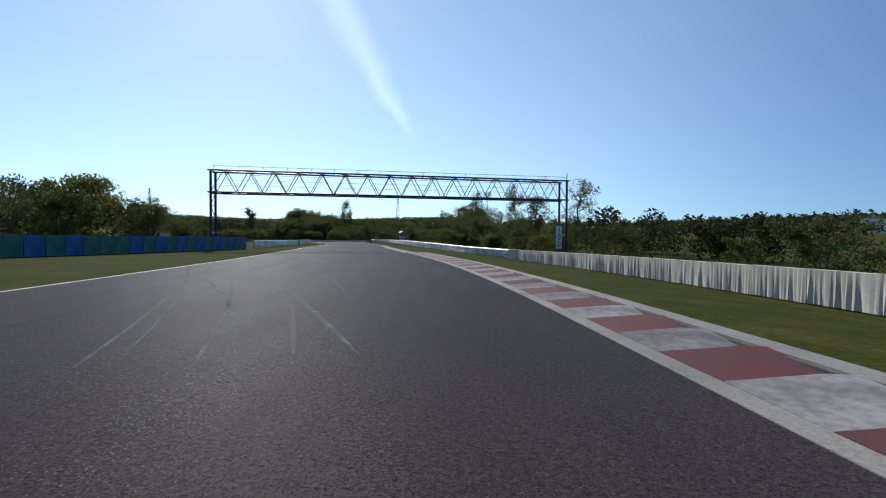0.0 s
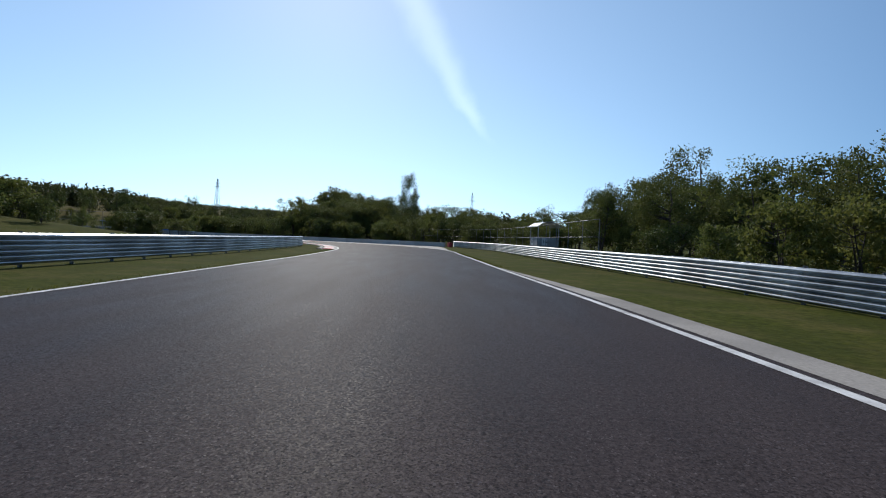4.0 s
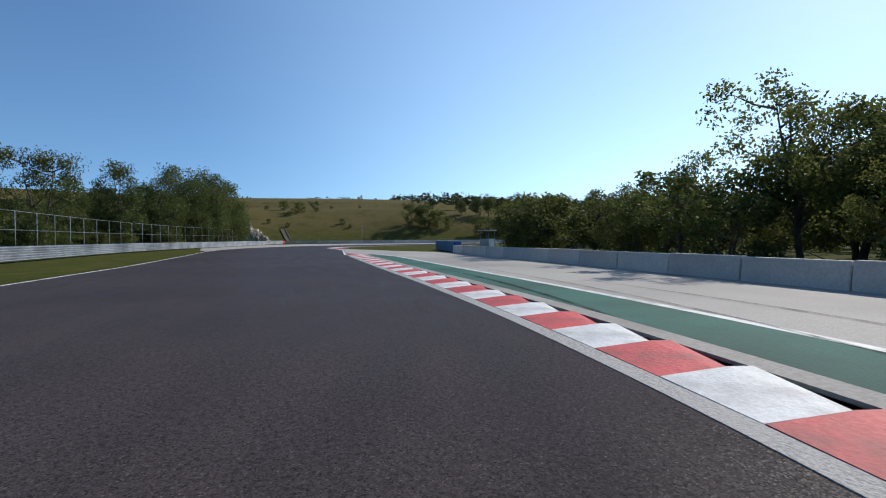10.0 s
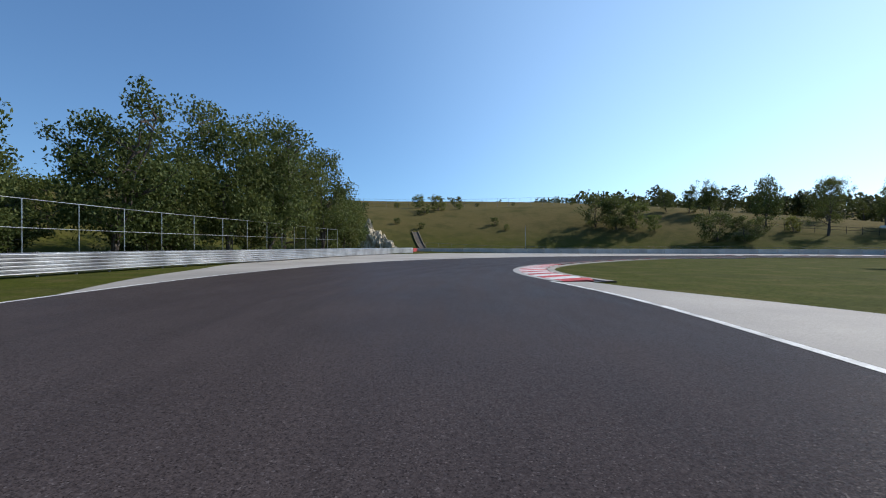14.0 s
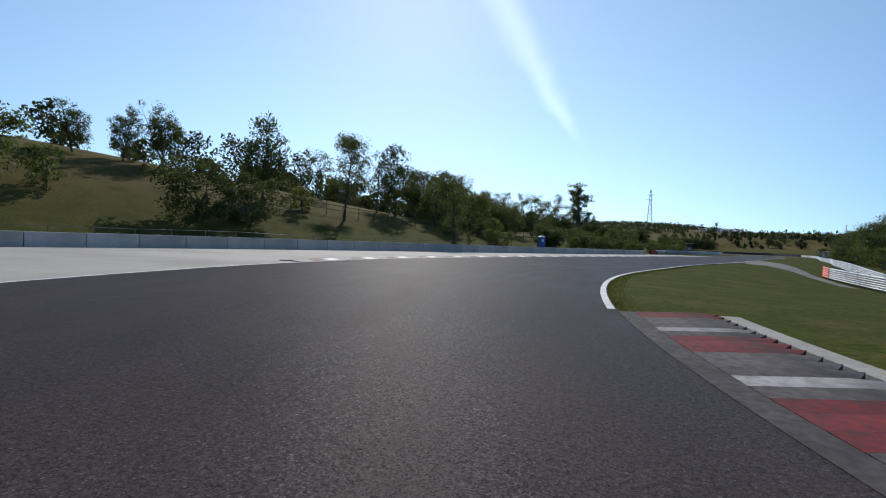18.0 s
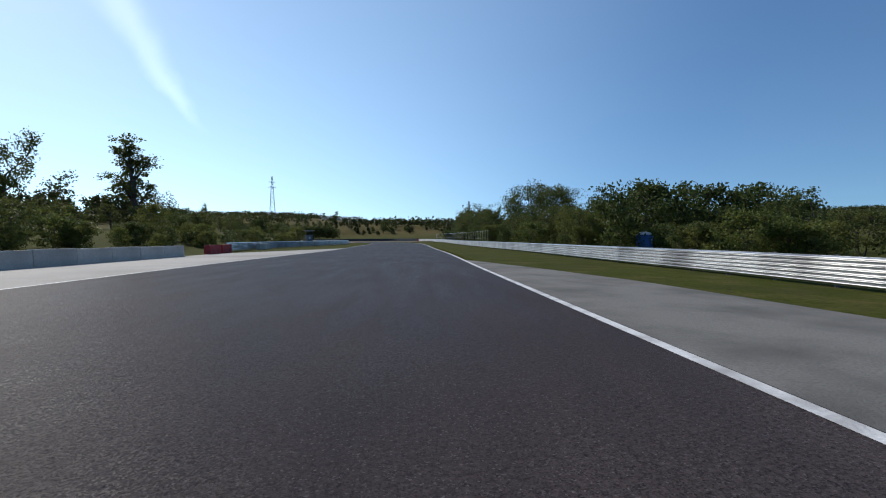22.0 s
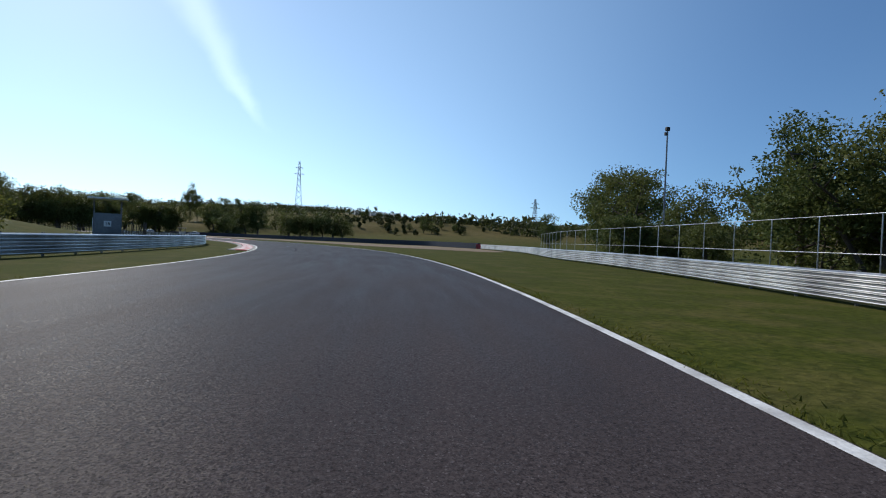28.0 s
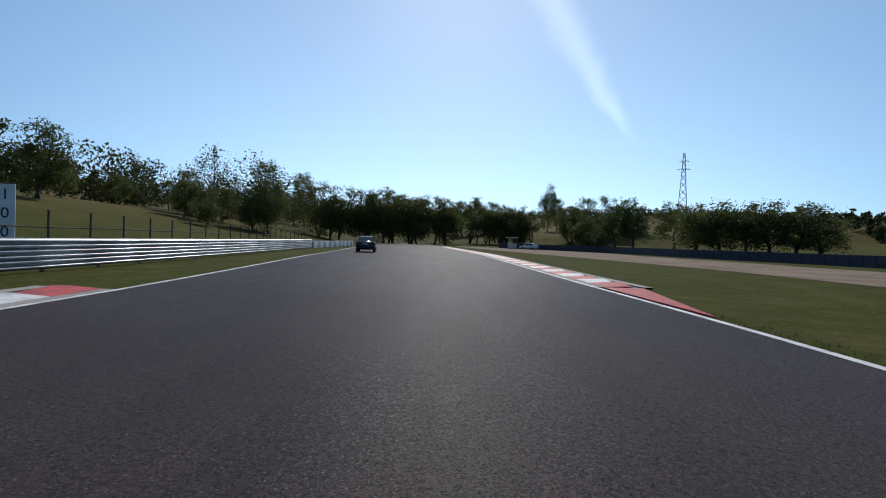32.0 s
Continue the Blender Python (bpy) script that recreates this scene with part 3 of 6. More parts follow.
strip("pavement_gap", 2.0, 5.2, EDGE_R, lambda u: EDGE_R(u) + np.interp(u, [2, 4.8, 5.2], [0.16, 0.13, 0.01]), 0.0, M["asphalt"], "narrow band of asphalt outside the white line", "road", cols=1)
strip("pavement_strip", 2.0, 5.2, lambda u: EDGE_R(u) + np.interp(u, [2, 4.8, 5.2], [0.13, 0.11, 0.0]), lambda u: EDGE_R(u) + np.interp(u, [2, 4.6, 5.2], [0.85, 0.75, 0.05]), 0.004, M["strip"], "pale concrete strip beside the track", "kerb")
strip("pavement_green", 10.2, 13.4, lambda u: EDGE_R(u) + 1.25, lambda u: EDGE_R(u) + np.interp(u, [9.9, 10.3, 12.9, 13.4], [1.3, 3.2, 3.2, 2.2]), -0.004, M["green_paint"], "green painted strip behind the kerb", "road marking")
strip("trim_green_edge", 10.2, 13.4, lambda u: EDGE_R(u) + np.interp(u, [9.9, 10.3, 12.9, 13.4], [1.3, 3.2, 3.2, 2.2]), lambda u: EDGE_R(u) + np.interp(u, [9.9, 10.3, 12.9, 13.4], [1.4, 3.4, 3.4, 2.35]), -0.002, M["white"],
      "white line at the edge of the green strip", "road marking", cols=1)
strip("ground_gravel", 30.45, 37.5, lambda u: np.interp(u, [30.45, 31.0, 31.5, 32.1, 33.2, 34.5, 36, 37.5], [23, 16.5, 14.5, 17, 18.5, 15.5, 13, 11.5]), lambda u: np.interp(u, [30.45, 30.6, 31.4, 32.3, 33.3, 34.7, 36, 37.5], [24.5, 31, 42.5, 48, 42.5, 37.5, 34, 16]), -0.006, M["gravel"], "pale gravel trap", "gravel trap")


# ---------- safety barriers ----------
def beam_profile(z, sgn):
    """Cross-section of one corrugated rail: out towards the track by sgn, and up."""
    pts = [(0.0, 0.0)]
    for k in (0, 1):
        pts += [(x, k * 0.155 + y) for x, y in ((0.0, 0.006), (0.060, 0.040), (0.078, 0.058), (0.083, 0.078), (0.076, 0.098), (0.052, 0.116), (0.0, 0.146))]
    pts += [(0.0, 0.31)]
    front = [(sgn * a, z + b) for a, b in pts]
    return front + [(p - sgn * 0.012, q) for p, q in reversed(front)]


def swept(profile, us, off, lift=None):
    """A closed cross-section carried along the line."""
    o = off(us)
    verts, n = [], len(profile)
    for a, b in profile:
        xy = at(us, o + a)
        verts.append(np.concatenate([xy, (np.full(len(us), b) + (0 if lift is None else lift(us)))[:, None]], 1))
    verts = np.stack(verts, 1).reshape(-1, 3)
    faces = [(i * n + j, i * n + (j + 1) % n, i * n + n + (j + 1) % n, i * n + n + j) for i in range(len(us) - 1) for j in range(n)]
    faces += [tuple(range(n))[::-1], tuple(range((len(us) - 1) * n, len(us) * n))]
    return verts, faces


POST = None


def armco(name, u0, u1, off, sgn, label, mats=None, rails=3, gap=2.0, z0=0.05, lift=None):
    """A steel safety barrier: rails on posts, sgn = -1 when it stands to the right of the track."""
    global POST
    top = empty(name)
    us = np.linspace(u0, u1, max(3, int((u1 - u0) / 0.1) + 1))
    for k in range(rails):
        v, f = swept(beam_profile(z0 + 0.30 * k, sgn), us, off, lift)
        ob = new("rail", mesh_from("rail", v, f, (mats or M["steel"])))
        ob.parent = top
    if POST is None:
        bm = bmesh.new()
        box(bm, -0.06, -0.05, -0.25, 0.0, 0.05, 1.0)
        box(bm, -0.09, -0.012, -0.25, -0.06, 0.012, 1.0)
        POST = bpy.data.meshes.new("post")
        bm.to_mesh(POST)
        bm.free()
        POST.materials.append(M["dark_steel"])
    # posts at an even pitch
    dense = np.linspace(u0, u1, 400)
    way = np.concatenate([[0], np.cumsum(np.linalg.norm(np.diff(at(dense, off(dense)), axis=0), axis=1))])
    for d in np.arange(0.4, way[-1], gap):
        u = float(np.interp(d, way, dense))
        ob = new("post", POST)
        ob.parent = top
        if sgn < 0:
            ob.matrix_world = wall_at(u, float(off(u)) + 0.09, 0 if lift is None else float(lift(u)))
        else:
            ob.matrix_world = wall_at(u, float(off(u)) - 0.09, 0, math.pi)
    return tagged(top, label, "barrier", "safety barriers")


RAIL_L1 = table([(2.85, -13), (3.4, -12.4), (4.2, -11.5), (5.5, -11.2), (7.0, -11.8), (7.9, -12.4)])
RAIL_L2 = table([(9.8, -21), (11, -18), (12.1, -16.5), (13.5, -16.4), (14.4, -16.6), (15.3, -16.2), (16.2, -18.2), (16.8, -25.3), (17.2, -31), (17.4, -35.2), (17.75, -44)])
RAIL_R2 = table([(19.0, 30), (19.5, 24.5), (19.9, 20.5), (20.3, 17.2), (20.5, 15.8), (20.72, 14.4), (20.9, 13.3), (21.1, 12.5), (21.42, 11.1)])
RAIL_R3 = table([(20.9, 17), (21.66, 14.6), (22.1, 13.4), (23.06, 12.6), (23.42, 12.1), (24.0, 11.9), (25, 11.8), (25.44, 11.2), (26.2, 10.7), (26.9, 10.5), (27.4, 10.6), (27.9, 11.2), (28.4, 12.6), (28.9, 14.6), (29.7, 18.5), (30.18, 26), (30.6, 33), (31.4, 44)])
RAIL_L3 = table([(24.7, -18.9), (25, -20.5), (25.7, -21), (26.6, -17.5), (27.6, -15.5), (28.7, -14.8), (29.4, -14.6), (30.1, -13.2), (31.3, -12.6), (32.5, -11.5), (34.3, -12.4)])
armco("safety_barrier", 2.44, 8.75, RAIL_R1, -1, "galvanised triple-rail steel safety barrier beside the track", lift=lambda u: DROP_R(u) * 1.06)
armco("safety_barrier", 2.87, 7.9, RAIL_L1, 1, "galvanised triple-rail steel safety barrier seen from behind")
armco("safety_barrier", 9.8, 17.7, RAIL_L2, 1, "bright galvanised triple-rail steel safety barrier below the wooded bank")
verge = lambda off: lambda u: DROP_R(u) * np.clip((off(u) - 4) / 10, 0, 1.25)  # noqa: E731
armco("safety_barrier", 19.0, 21.26, RAIL_R2, -1, "galvanised triple-rail steel safety barrier round the infield", lift=verge(RAIL_R2))
armco("safety_barrier", 20.9, 31.35, RAIL_R3, -1, "galvanised triple-rail steel safety barrier beside the grass verge", gap=2.5, lift=verge(RAIL_R3))
armco("safety_barrier", 24.7, 34.3, RAIL_L3, 1, "weathered triple-rail steel safety barrier", gap=2.5)


def block_wall(name, u0, u1, off, height, length, label, thick=0.42):
    """A row of precast concrete blocks with open joints."""
    top = empty(name)
    dense = np.linspace(u0, u1, 600)
    way = np.concatenate([[0], np.cumsum(np.linalg.norm(np.diff(at(dense, off(dense)), axis=0), axis=1))])
    n = int(way[-1] / length)
    bm = bmesh.new()
    vs = box(bm, -thick / 2, 0.02, -0.1, thick / 2, length - 0.03, height)
    for v in vs:
        if v.co.z > 0:
            v.co.x *= 0.72
    bmesh.ops.bevel(bm, geom=bm.edges[:], offset=0.025, segments=1, affect="EDGES")
    me = bpy.data.meshes.new("block")
    bm.to_mesh(me)
    bm.free()
    me.materials.append(M["concrete"])
    for i in range(n):
        ua, ub = np.interp([i * length, (i + 1) * length], way, dense)
        a, b = at(ua, off(ua)), at(ub, off(ub))
        d = b - a
        ob = new("block", me)
        ob.parent = top
        ob.matrix_world = Matrix.Translation((a[0], a[1], random.uniform(-0.02, 0.02))) @ Matrix.Rotation(math.atan2(d[1], d[0]) - math.pi / 2 + random.uniform(-0.006, 0.006), 4, "Z")
    return tagged(top, label, "barrier", "concrete walls")


block_wall("concrete_wall", 8.9, 13.5, WALL_8, 0.68, 3.0, "low pale concrete block wall along the run-off")
block_wall("concrete_wall", 17.8, 24.2, WALL_9, 0.85, 3.0, "long pale concrete block wall round the run-off")

# ---------- trees ----------
def leaf_cloud(centres, radii, count, size, rng, flat=0.75):
    """Small leaf faces scattered in clumps: vertices and faces."""
    n = len(centres) * count
    c = np.repeat(np.asarray(centres), count, 0)
    r = np.repeat(np.asarray(radii), count)[:, None]
    d = rng.normal(size=(n, 3))
    d /= np.linalg.norm(d, axis=1, keepdims=True)
    p = c + d * r * rng.uniform(0.02, 1.0, (n, 1)) ** 0.5 * np.array([1, 1, flat])
    a = rng.normal(size=(n, 3))
    a /= np.linalg.norm(a, axis=1, keepdims=True)
    b = np.cross(a, rng.normal(size=(n, 3)))
    b /= np.linalg.norm(b, axis=1, keepdims=True)
    s = size * rng.uniform(0.55, 1.25, (n, 1))
    a, b = a * s, b * s * 0.62
    v = np.stack([p - a, p - b * 0.9, p + a, p + b * 0.9], 1).reshape(-1, 3)
    return v, n


def cloud_mesh(name, v, n, mat):
    me = bpy.data.meshes.new(name)
    me.vertices.add(n * 4)
    me.vertices.foreach_set("co", v.astype(np.float32).ravel())
    me.loops.add(n * 4)
    me.loops.foreach_set("vertex_index", np.arange(n * 4, dtype=np.int32))
    me.polygons.add(n)
    me.polygons.foreach_set("loop_start", np.arange(0, n * 4, 4, dtype=np.int32))
    me.update(calc_edges=True)
    me.materials.append(mat)
    return me


def tree_kind(seed, height, spread, start, clumps, per, leaf, mat, stems=1, narrow=False, open_=0.0, full=False):
    """Trunk and crown meshes of one kind of tree, standing at the origin."""
    rng = np.random.default_rng(seed)
    bm = bmesh.new()
    tips = []
    for k in range(stems):
        lean = rng.normal(size=2) * (0.06 if stems == 1 else 0.16) * height
        prev, rad = Vector((rng.normal() * 0.15 * (stems > 1), rng.normal() * 0.15 * (stems > 1), -0.3)), 0.028 * height / stems ** 0.5
        joints = [prev]
        for i in range(1, 6):
            f = i / 5
            p = Vector((lean[0] * f + rng.normal() * 0.02 * height, lean[1] * f + rng.normal() * 0.02 * height, f * height * 0.86))
            bar(bm, prev, p, rad * (1.08 - f * 0.8), 7, rad * (0.9 - f * 0.78))
            prev = p
            joints.append(p)
        for i in range(9 if not narrow else 12):
            f = start + (0.93 - start) * rng.uniform()
            j = min(4, int(f * 5 / 0.86 * 0.86))
            a = joints[j].lerp(joints[min(5, j + 1)], rng.uniform())
            ang = rng.uniform(0, 2 * math.pi)
            reach = spread * (0.35 + 0.65 * math.sin(math.pi * min(1, max(0.08, (f - start) / (1 - start) * 0.8 + 0.2)))) * rng.uniform(0.55, 1)
            lift = reach * (rng.uniform(0.25, 0.7) if not narrow else rng.uniform(1.5, 2.6))
            b = a + Vector((math.cos(ang) * reach, math.sin(ang) * reach, lift))
            if b.z > height * 0.97:
                b.z = height * 0.97
            mid = a.lerp(b, 0.5) + Vector((0, 0, -0.08 * reach))
            bar(bm, a, mid, rad * 0.4, 5, rad * 0.25)
            bar(bm, mid, b, rad * 0.25, 4, rad * 0.08)
            tips += [b, mid.lerp(b, 0.45)]
        tips.append(joints[-1] + Vector((0, 0, 0.06 * height)))
    me_t = bpy.data.meshes.new("trunk")
    bm.to_mesh(me_t)
    bm.free()
    me_t.materials.append(M["bark"])
    tips = np.array([tuple(p) for p in tips])
    extra = max(0, clumps - len(tips))
    pick = tips[rng.integers(0, len(tips), extra)] + rng.normal(size=(extra, 3)) * np.array([spread * 0.26, spread * 0.26, height * 0.07])
    if full:                                    # a closed crown that reaches down to the ground, its outline lobed
        d = rng.normal(size=(extra, 3))
        d /= np.linalg.norm(d, axis=1, keepdims=True)
        lobe = 0.80 + 0.17 * np.sin(3 * np.arctan2(d[:, 1], d[:, 0]) + seed) + 0.12 * np.sin(5 * d[:, 2] + 2 * seed)
        pick = d * (lobe * rng.uniform(0.25, 1.0, extra) ** 0.4)[:, None] * np.array([spread, spread, height * 0.46]) + np.array([0, 0, height * 0.5])
        flat = np.linalg.norm(d[:, :2], axis=1)
        pick[:, :2] *= np.where(d[:, 2] < 0, flat ** -0.6, 1.0)[:, None].clip(1, 1.9)      # the foot stays broad
    cen = np.concatenate([tips, pick])
    cen[:, 2] = np.clip(cen[:, 2], start * height * 0.8, height * 0.98)
    keep = rng.uniform(size=len(cen)) > open_
    cen = cen[keep]
    radii = rng.uniform(0.14, 0.30, len(cen)) * spread * (1.35 if not narrow else 1.6)
    v, n = leaf_cloud(cen, radii, per, leaf, rng)
    v2, n2 = leaf_cloud(cen, radii, per // 2, leaf * 1.38, rng)
    v3, n3 = leaf_cloud(cen, radii, per // 4, leaf * 1.85, rng)
    return me_t, cloud_mesh("crown", v, n, mat), cloud_mesh("crown", v2, n2, mat), cloud_mesh("crown", v3, n3, mat)


KIND = {
    "broad": [tree_kind(i, 10, 3.6, 0.22, 92, 84, 0.120, M["leaf"], 1 + (i % 2)) for i in (1, 2, 3)],
    "airy": [tree_kind(i, 11, 3.4, 0.30, 94, 80, 0.112, M["leaf"], 1, open_=0.10) for i in (4, 5)],
    "poplar": [tree_kind(i, 14, 2.0, 0.12, 110, 80, 0.125, M["leaf"], 1, narrow=True) for i in (6, 7)],
    "bush": [tree_kind(i, 4, 2.2, 0.05, 56, 70, 0.105, M["leaf_light"], 3) for i in (8, 9)],
    "acacia": [tree_kind(i, 9, 3.0, 0.18, 86, 80, 0.115, M["leaf_light"], 2, open_=0.1) for i in (10, 11)],
    "full": [tree_kind(i, 10, 3.7, 0.10, 150, 84, 0.125, M["leaf"], 2, full=True) for i in (14, 15, 16)],
    "dark_bush": [tree_kind(i, 4.5, 2.4, 0.04, 64, 76, 0.112, M["leaf"], 3) for i in (12, 13)],
}
HIGH = {"broad": 10, "airy": 11, "poplar": 14, "bush": 4, "acacia": 9, "dark_bush": 4.5, "full": 10}
SAY = {"broad": ("broad green deciduous tree with a dense uneven crown", "tree"), "airy": ("tall deciduous tree with a loose open crown", "tree"),
       "poplar": ("tall narrow dark poplar tree", "tree"), "bush": ("light green leafy bush", "bush"), "acacia": ("yellowish green acacia tree with several stems", "tree"),
       "full": ("dense green tree with leaves down to the ground", "tree"), "dark_bush": ("dense dark green bush", "bush")}
tree_rng = random.Random(5)

TOILET = (-154.1, 283.4)


def plant(kind, x, y, height, wide=1.0):
    v, d = (float(q[0, 0]) for q in near_line(np.array([[x]]), np.array([[y]])))
    if abs(d) < 13.2 or (9.8 < v < 17.7 and d < 0 and d > RAIL_L2(v) - 3.2) or (17.7 < v < 25 and d < 0 and d > WALL_9(v) - 5) or (9 < v < 13.5 and 0 < d < WALL_8(v) + 2.5) or (2.3 < v < 8.8 and 0 < d < RAIL_R1(v) + 2.2):
        return None
    if math.hypot(x - TOILET[0], y - TOILET[1]) < 7 or (math.hypot(x - (-79.7), y - (182.9)) < 5 and height > 4.5):
        return None
    z = float(height_at(x, y)) - 0.05
    trunk, crown, mid, sparse = KIND[kind][tree_rng.randrange(len(KIND[kind]))]
    k = height / HIGH[kind]
    crown = crown if abs(d) < 34 * k else mid if abs(d) < 110 * k else sparse
    top = empty("bush" if "bush" in kind else "tree")
    for nm, me in (("trunk", trunk), ("crown", crown)):
        ob = new(nm, me)
        ob.parent = top
    top.matrix_world = Matrix.Translation((x, y, z)) @ Matrix.Rotation(tree_rng.uniform(0, 6.28), 4, "Z") @ Matrix.Diagonal((k * wide, k * wide, k, 1))
    return tagged(top, SAY[kind][0], SAY[kind][1], "trees by the track")


WOOD = []


def grove(u0, u1, s0, s1, count, kinds, h0, h1):
    """Trees scattered over a stretch of the plan."""
    for _ in range(count):
        u, s = tree_rng.uniform(u0, u1), tree_rng.uniform(s0, s1)
        x, y = at(u, s)
        kind, h, w = tree_rng.choice(kinds), tree_rng.uniform(h0, h1), tree_rng.uniform(0.85, 1.25)
        if abs(s) > 31 and "bush" not in kind:
            v, d = (float(q[0, 0]) for q in near_line(np.array([[x]]), np.array([[y]])))
            if abs(d) > 28 and not (17 < v < 25 and d < 0 and d > WALL_9(v) - 5):
                WOOD.append((kind, float(x), float(y), h, w))
        else:
            plant(kind, float(x), float(y), h, w)


def woodland():
    """The trees further from the track, joined: crowns and trunks."""
    for slot, name, label in ((2, "woodland", "mixed deciduous woodland behind the barriers"), (0, "woodland_trunks", "bare trunks and limbs within the woodland")):
        vs, fs, base_ = [], [], 0
        for i, (kind, x, y, h, w) in enumerate(WOOD):
            me = KIND[kind][i % len(KIND[kind])][slot]
            n = len(me.vertices)
            co = np.empty(n * 3, np.float32)
            me.vertices.foreach_get("co", co)
            k, a = h / HIGH[kind], i * 2.4
            co = co.reshape(-1, 3) * np.array((k * w, k * w, k))
            c, s = math.cos(a), math.sin(a)
            co = np.stack([co[:, 0] * c - co[:, 1] * s + x, co[:, 0] * s + co[:, 1] * c + y, co[:, 2] + float(height_at(x, y)) - 0.05], 1)
            vs.append(co)
            if slot == 0:
                fs += [tuple(base_ + q for q in p.vertices) for p in me.polygons]
            base_ += n
        v = np.concatenate(vs)
        if slot == 2:
            me = cloud_mesh(name, v, len(v) // 4, M["leaf"])
        else:
            me = mesh_from(name, v, fs, M["bark"])
        tagged(new(name, me), label, "woods", kind="stuff")


W = ["broad", "broad", "airy", "acacia"]
grove(-2, 2.5, 24, 70, 26, ["bush", "dark_bush", "acacia"], 3, 5)
grove(2.6, 5.2, 16, 30, 24, W, 4.5, 6.5)
grove(5.2, 7.2, 17, 30, 20, W, 6.5, 8.5)
grove(7.2, 9.2, 18, 32, 18, W, 4.8, 6.3)
grove(2.6, 8.8, 13.5, 21, 44, ["bush", "dark_bush"], 2.2, 3.8)
grove(9.1, 10.2, 19, 31, 18, W, 5.5, 7.0)
grove(10.2, 11.4, 19, 31, 26, W, 7.0, 8.5)
grove(11.6, 13.4, 18, 30, 16, ["full", "broad", "acacia"], 3.8, 5.4)
grove(9.2, 13.3, 14.8, 17.5, 30, ["bush", "acacia", "dark_bush"], 2.5, 4.5)
grove(6.5, 9.3, 36, 70, 22, ["broad", "airy", "broad"], 6, 8)
grove(2, 6.5, -60, -32, 22, W + ["bush"], 6, 9)
grove(10.0, 13.6, -46, -24, 22, ["acacia", "dark_bush", "bush", "bush"], 2.2, 4.2)
grove(10.0, 11.5, 27, 42, 20, ["broad", "airy", "broad"], 8.0, 10.0)
grove(13.4, 16.6, -62, -36, 46, ["dark_bush", "bush", "acacia"], 2.6, 5.2)
grove(16.6, 17.3, -60, -46, 8, ["full", "dark_bush"], 4, 6)
grove(14.6, 16.5, -30, -22, 16, ["full", "dark_bush"], 3.0, 5.0)
grove(10.0, 16.5, -26, -20, 34, ["bush", "dark_bush"], 1.8, 3.2)
grove(17.6, 19.2, -100, -64, 5, ["bush", "dark_bush"], 2.5, 4)
grove(17.3, 20.4, -96, -48, 26, ["dark_bush", "bush"], 0.8, 1.9)
grove(22.2, 24.5, -72, -45, 12, ["broad", "airy"], 8, 11)
grove(21.8, 24.5, -66, -38, 18, ["broad", "full", "airy", "full", "bush"], 5, 8)
grove(21.2, 24.5, -38, -25, 20, ["bush", "dark_bush", "acacia"], 2, 4)
grove(22.3, 27, -32, -23.5, 40, ["bush", "dark_bush"], 1.8, 3.2)
grove(24.5, 31, -60, -27, 44, ["bush", "dark_bush", "acacia"], 2.5, 5)
grove(19.5, 25.8, 24, 48, 36, ["acacia", "bush", "broad"], 4, 6.5)
grove(25.6, 27.6, 17, 30, 16, ["full", "broad", "full"], 5.5, 7.5)
grove(25.8, 28.1, 14.6, 17.5, 30, ["full", "dark_bush", "bush"], 2.8, 4.4)
grove(28.1, 29.4, 18.5, 26, 26, ["full", "dark_bush", "dark_bush"], 3.0, 4.6)
grove(20.2, 25.8, 17.5, 24, 36, ["bush", "dark_bush"], 1.8, 3.4)
grove(24.1, 25.8, 19, 32, 18, ["acacia", "broad", "dark_bush"], 5, 7)
grove(24.6, 26.6, 18, 30, 14, ["acacia", "broad"], 4.5, 6.5)
grove(30.5, 39, -60, -34, 26, ["full", "broad", "full", "dark_bush"], 4.5, 7.5)

# a taller wood further back on the rising ground
for k in range(46):
    u, s = tree_rng.uniform(9.7, 12.3), tree_rng.uniform(44, 74)
    x, y = (float(q) for q in at(u, s))
    WOOD.append((tree_rng.choice(W), x, y, float(np.interp(u, [9.7, 10.6, 11.4, 13], [9.0, 10.6, 14.0, 15.0])) + tree_rng.uniform(-1.5, 0.7) - float(height_at(x, y)), tree_rng.uniform(0.8, 1.1)))


def rise_to(kind, x, y, top, w=1.0):
    """A tree whose crown ends at a height above the track."""
    plant(kind, x, y, max(2.0, top - float(height_at(x, y))), w)


# by the start
for tree in (("broad", -66.0, 94.5, 12.0, 0.95), ("dark_bush", -64.5, 96.5, 7.5, 1.3), ("airy", 18.0, 116.0, 14.6, 0.55),):
    plant(*tree)
# by the start
for tree in (("full", -128.5, 139.5, 10.6, 0.8), ("broad", -173.1, 149, 12, 1.1),):
    rise_to(*tree)
# outside the first bend
for tree in (("broad", -67.6, 186.8, 6.8, 0.9), ("broad", -99.8, 151.6, 8.0, 0.8),):
    plant(*tree)
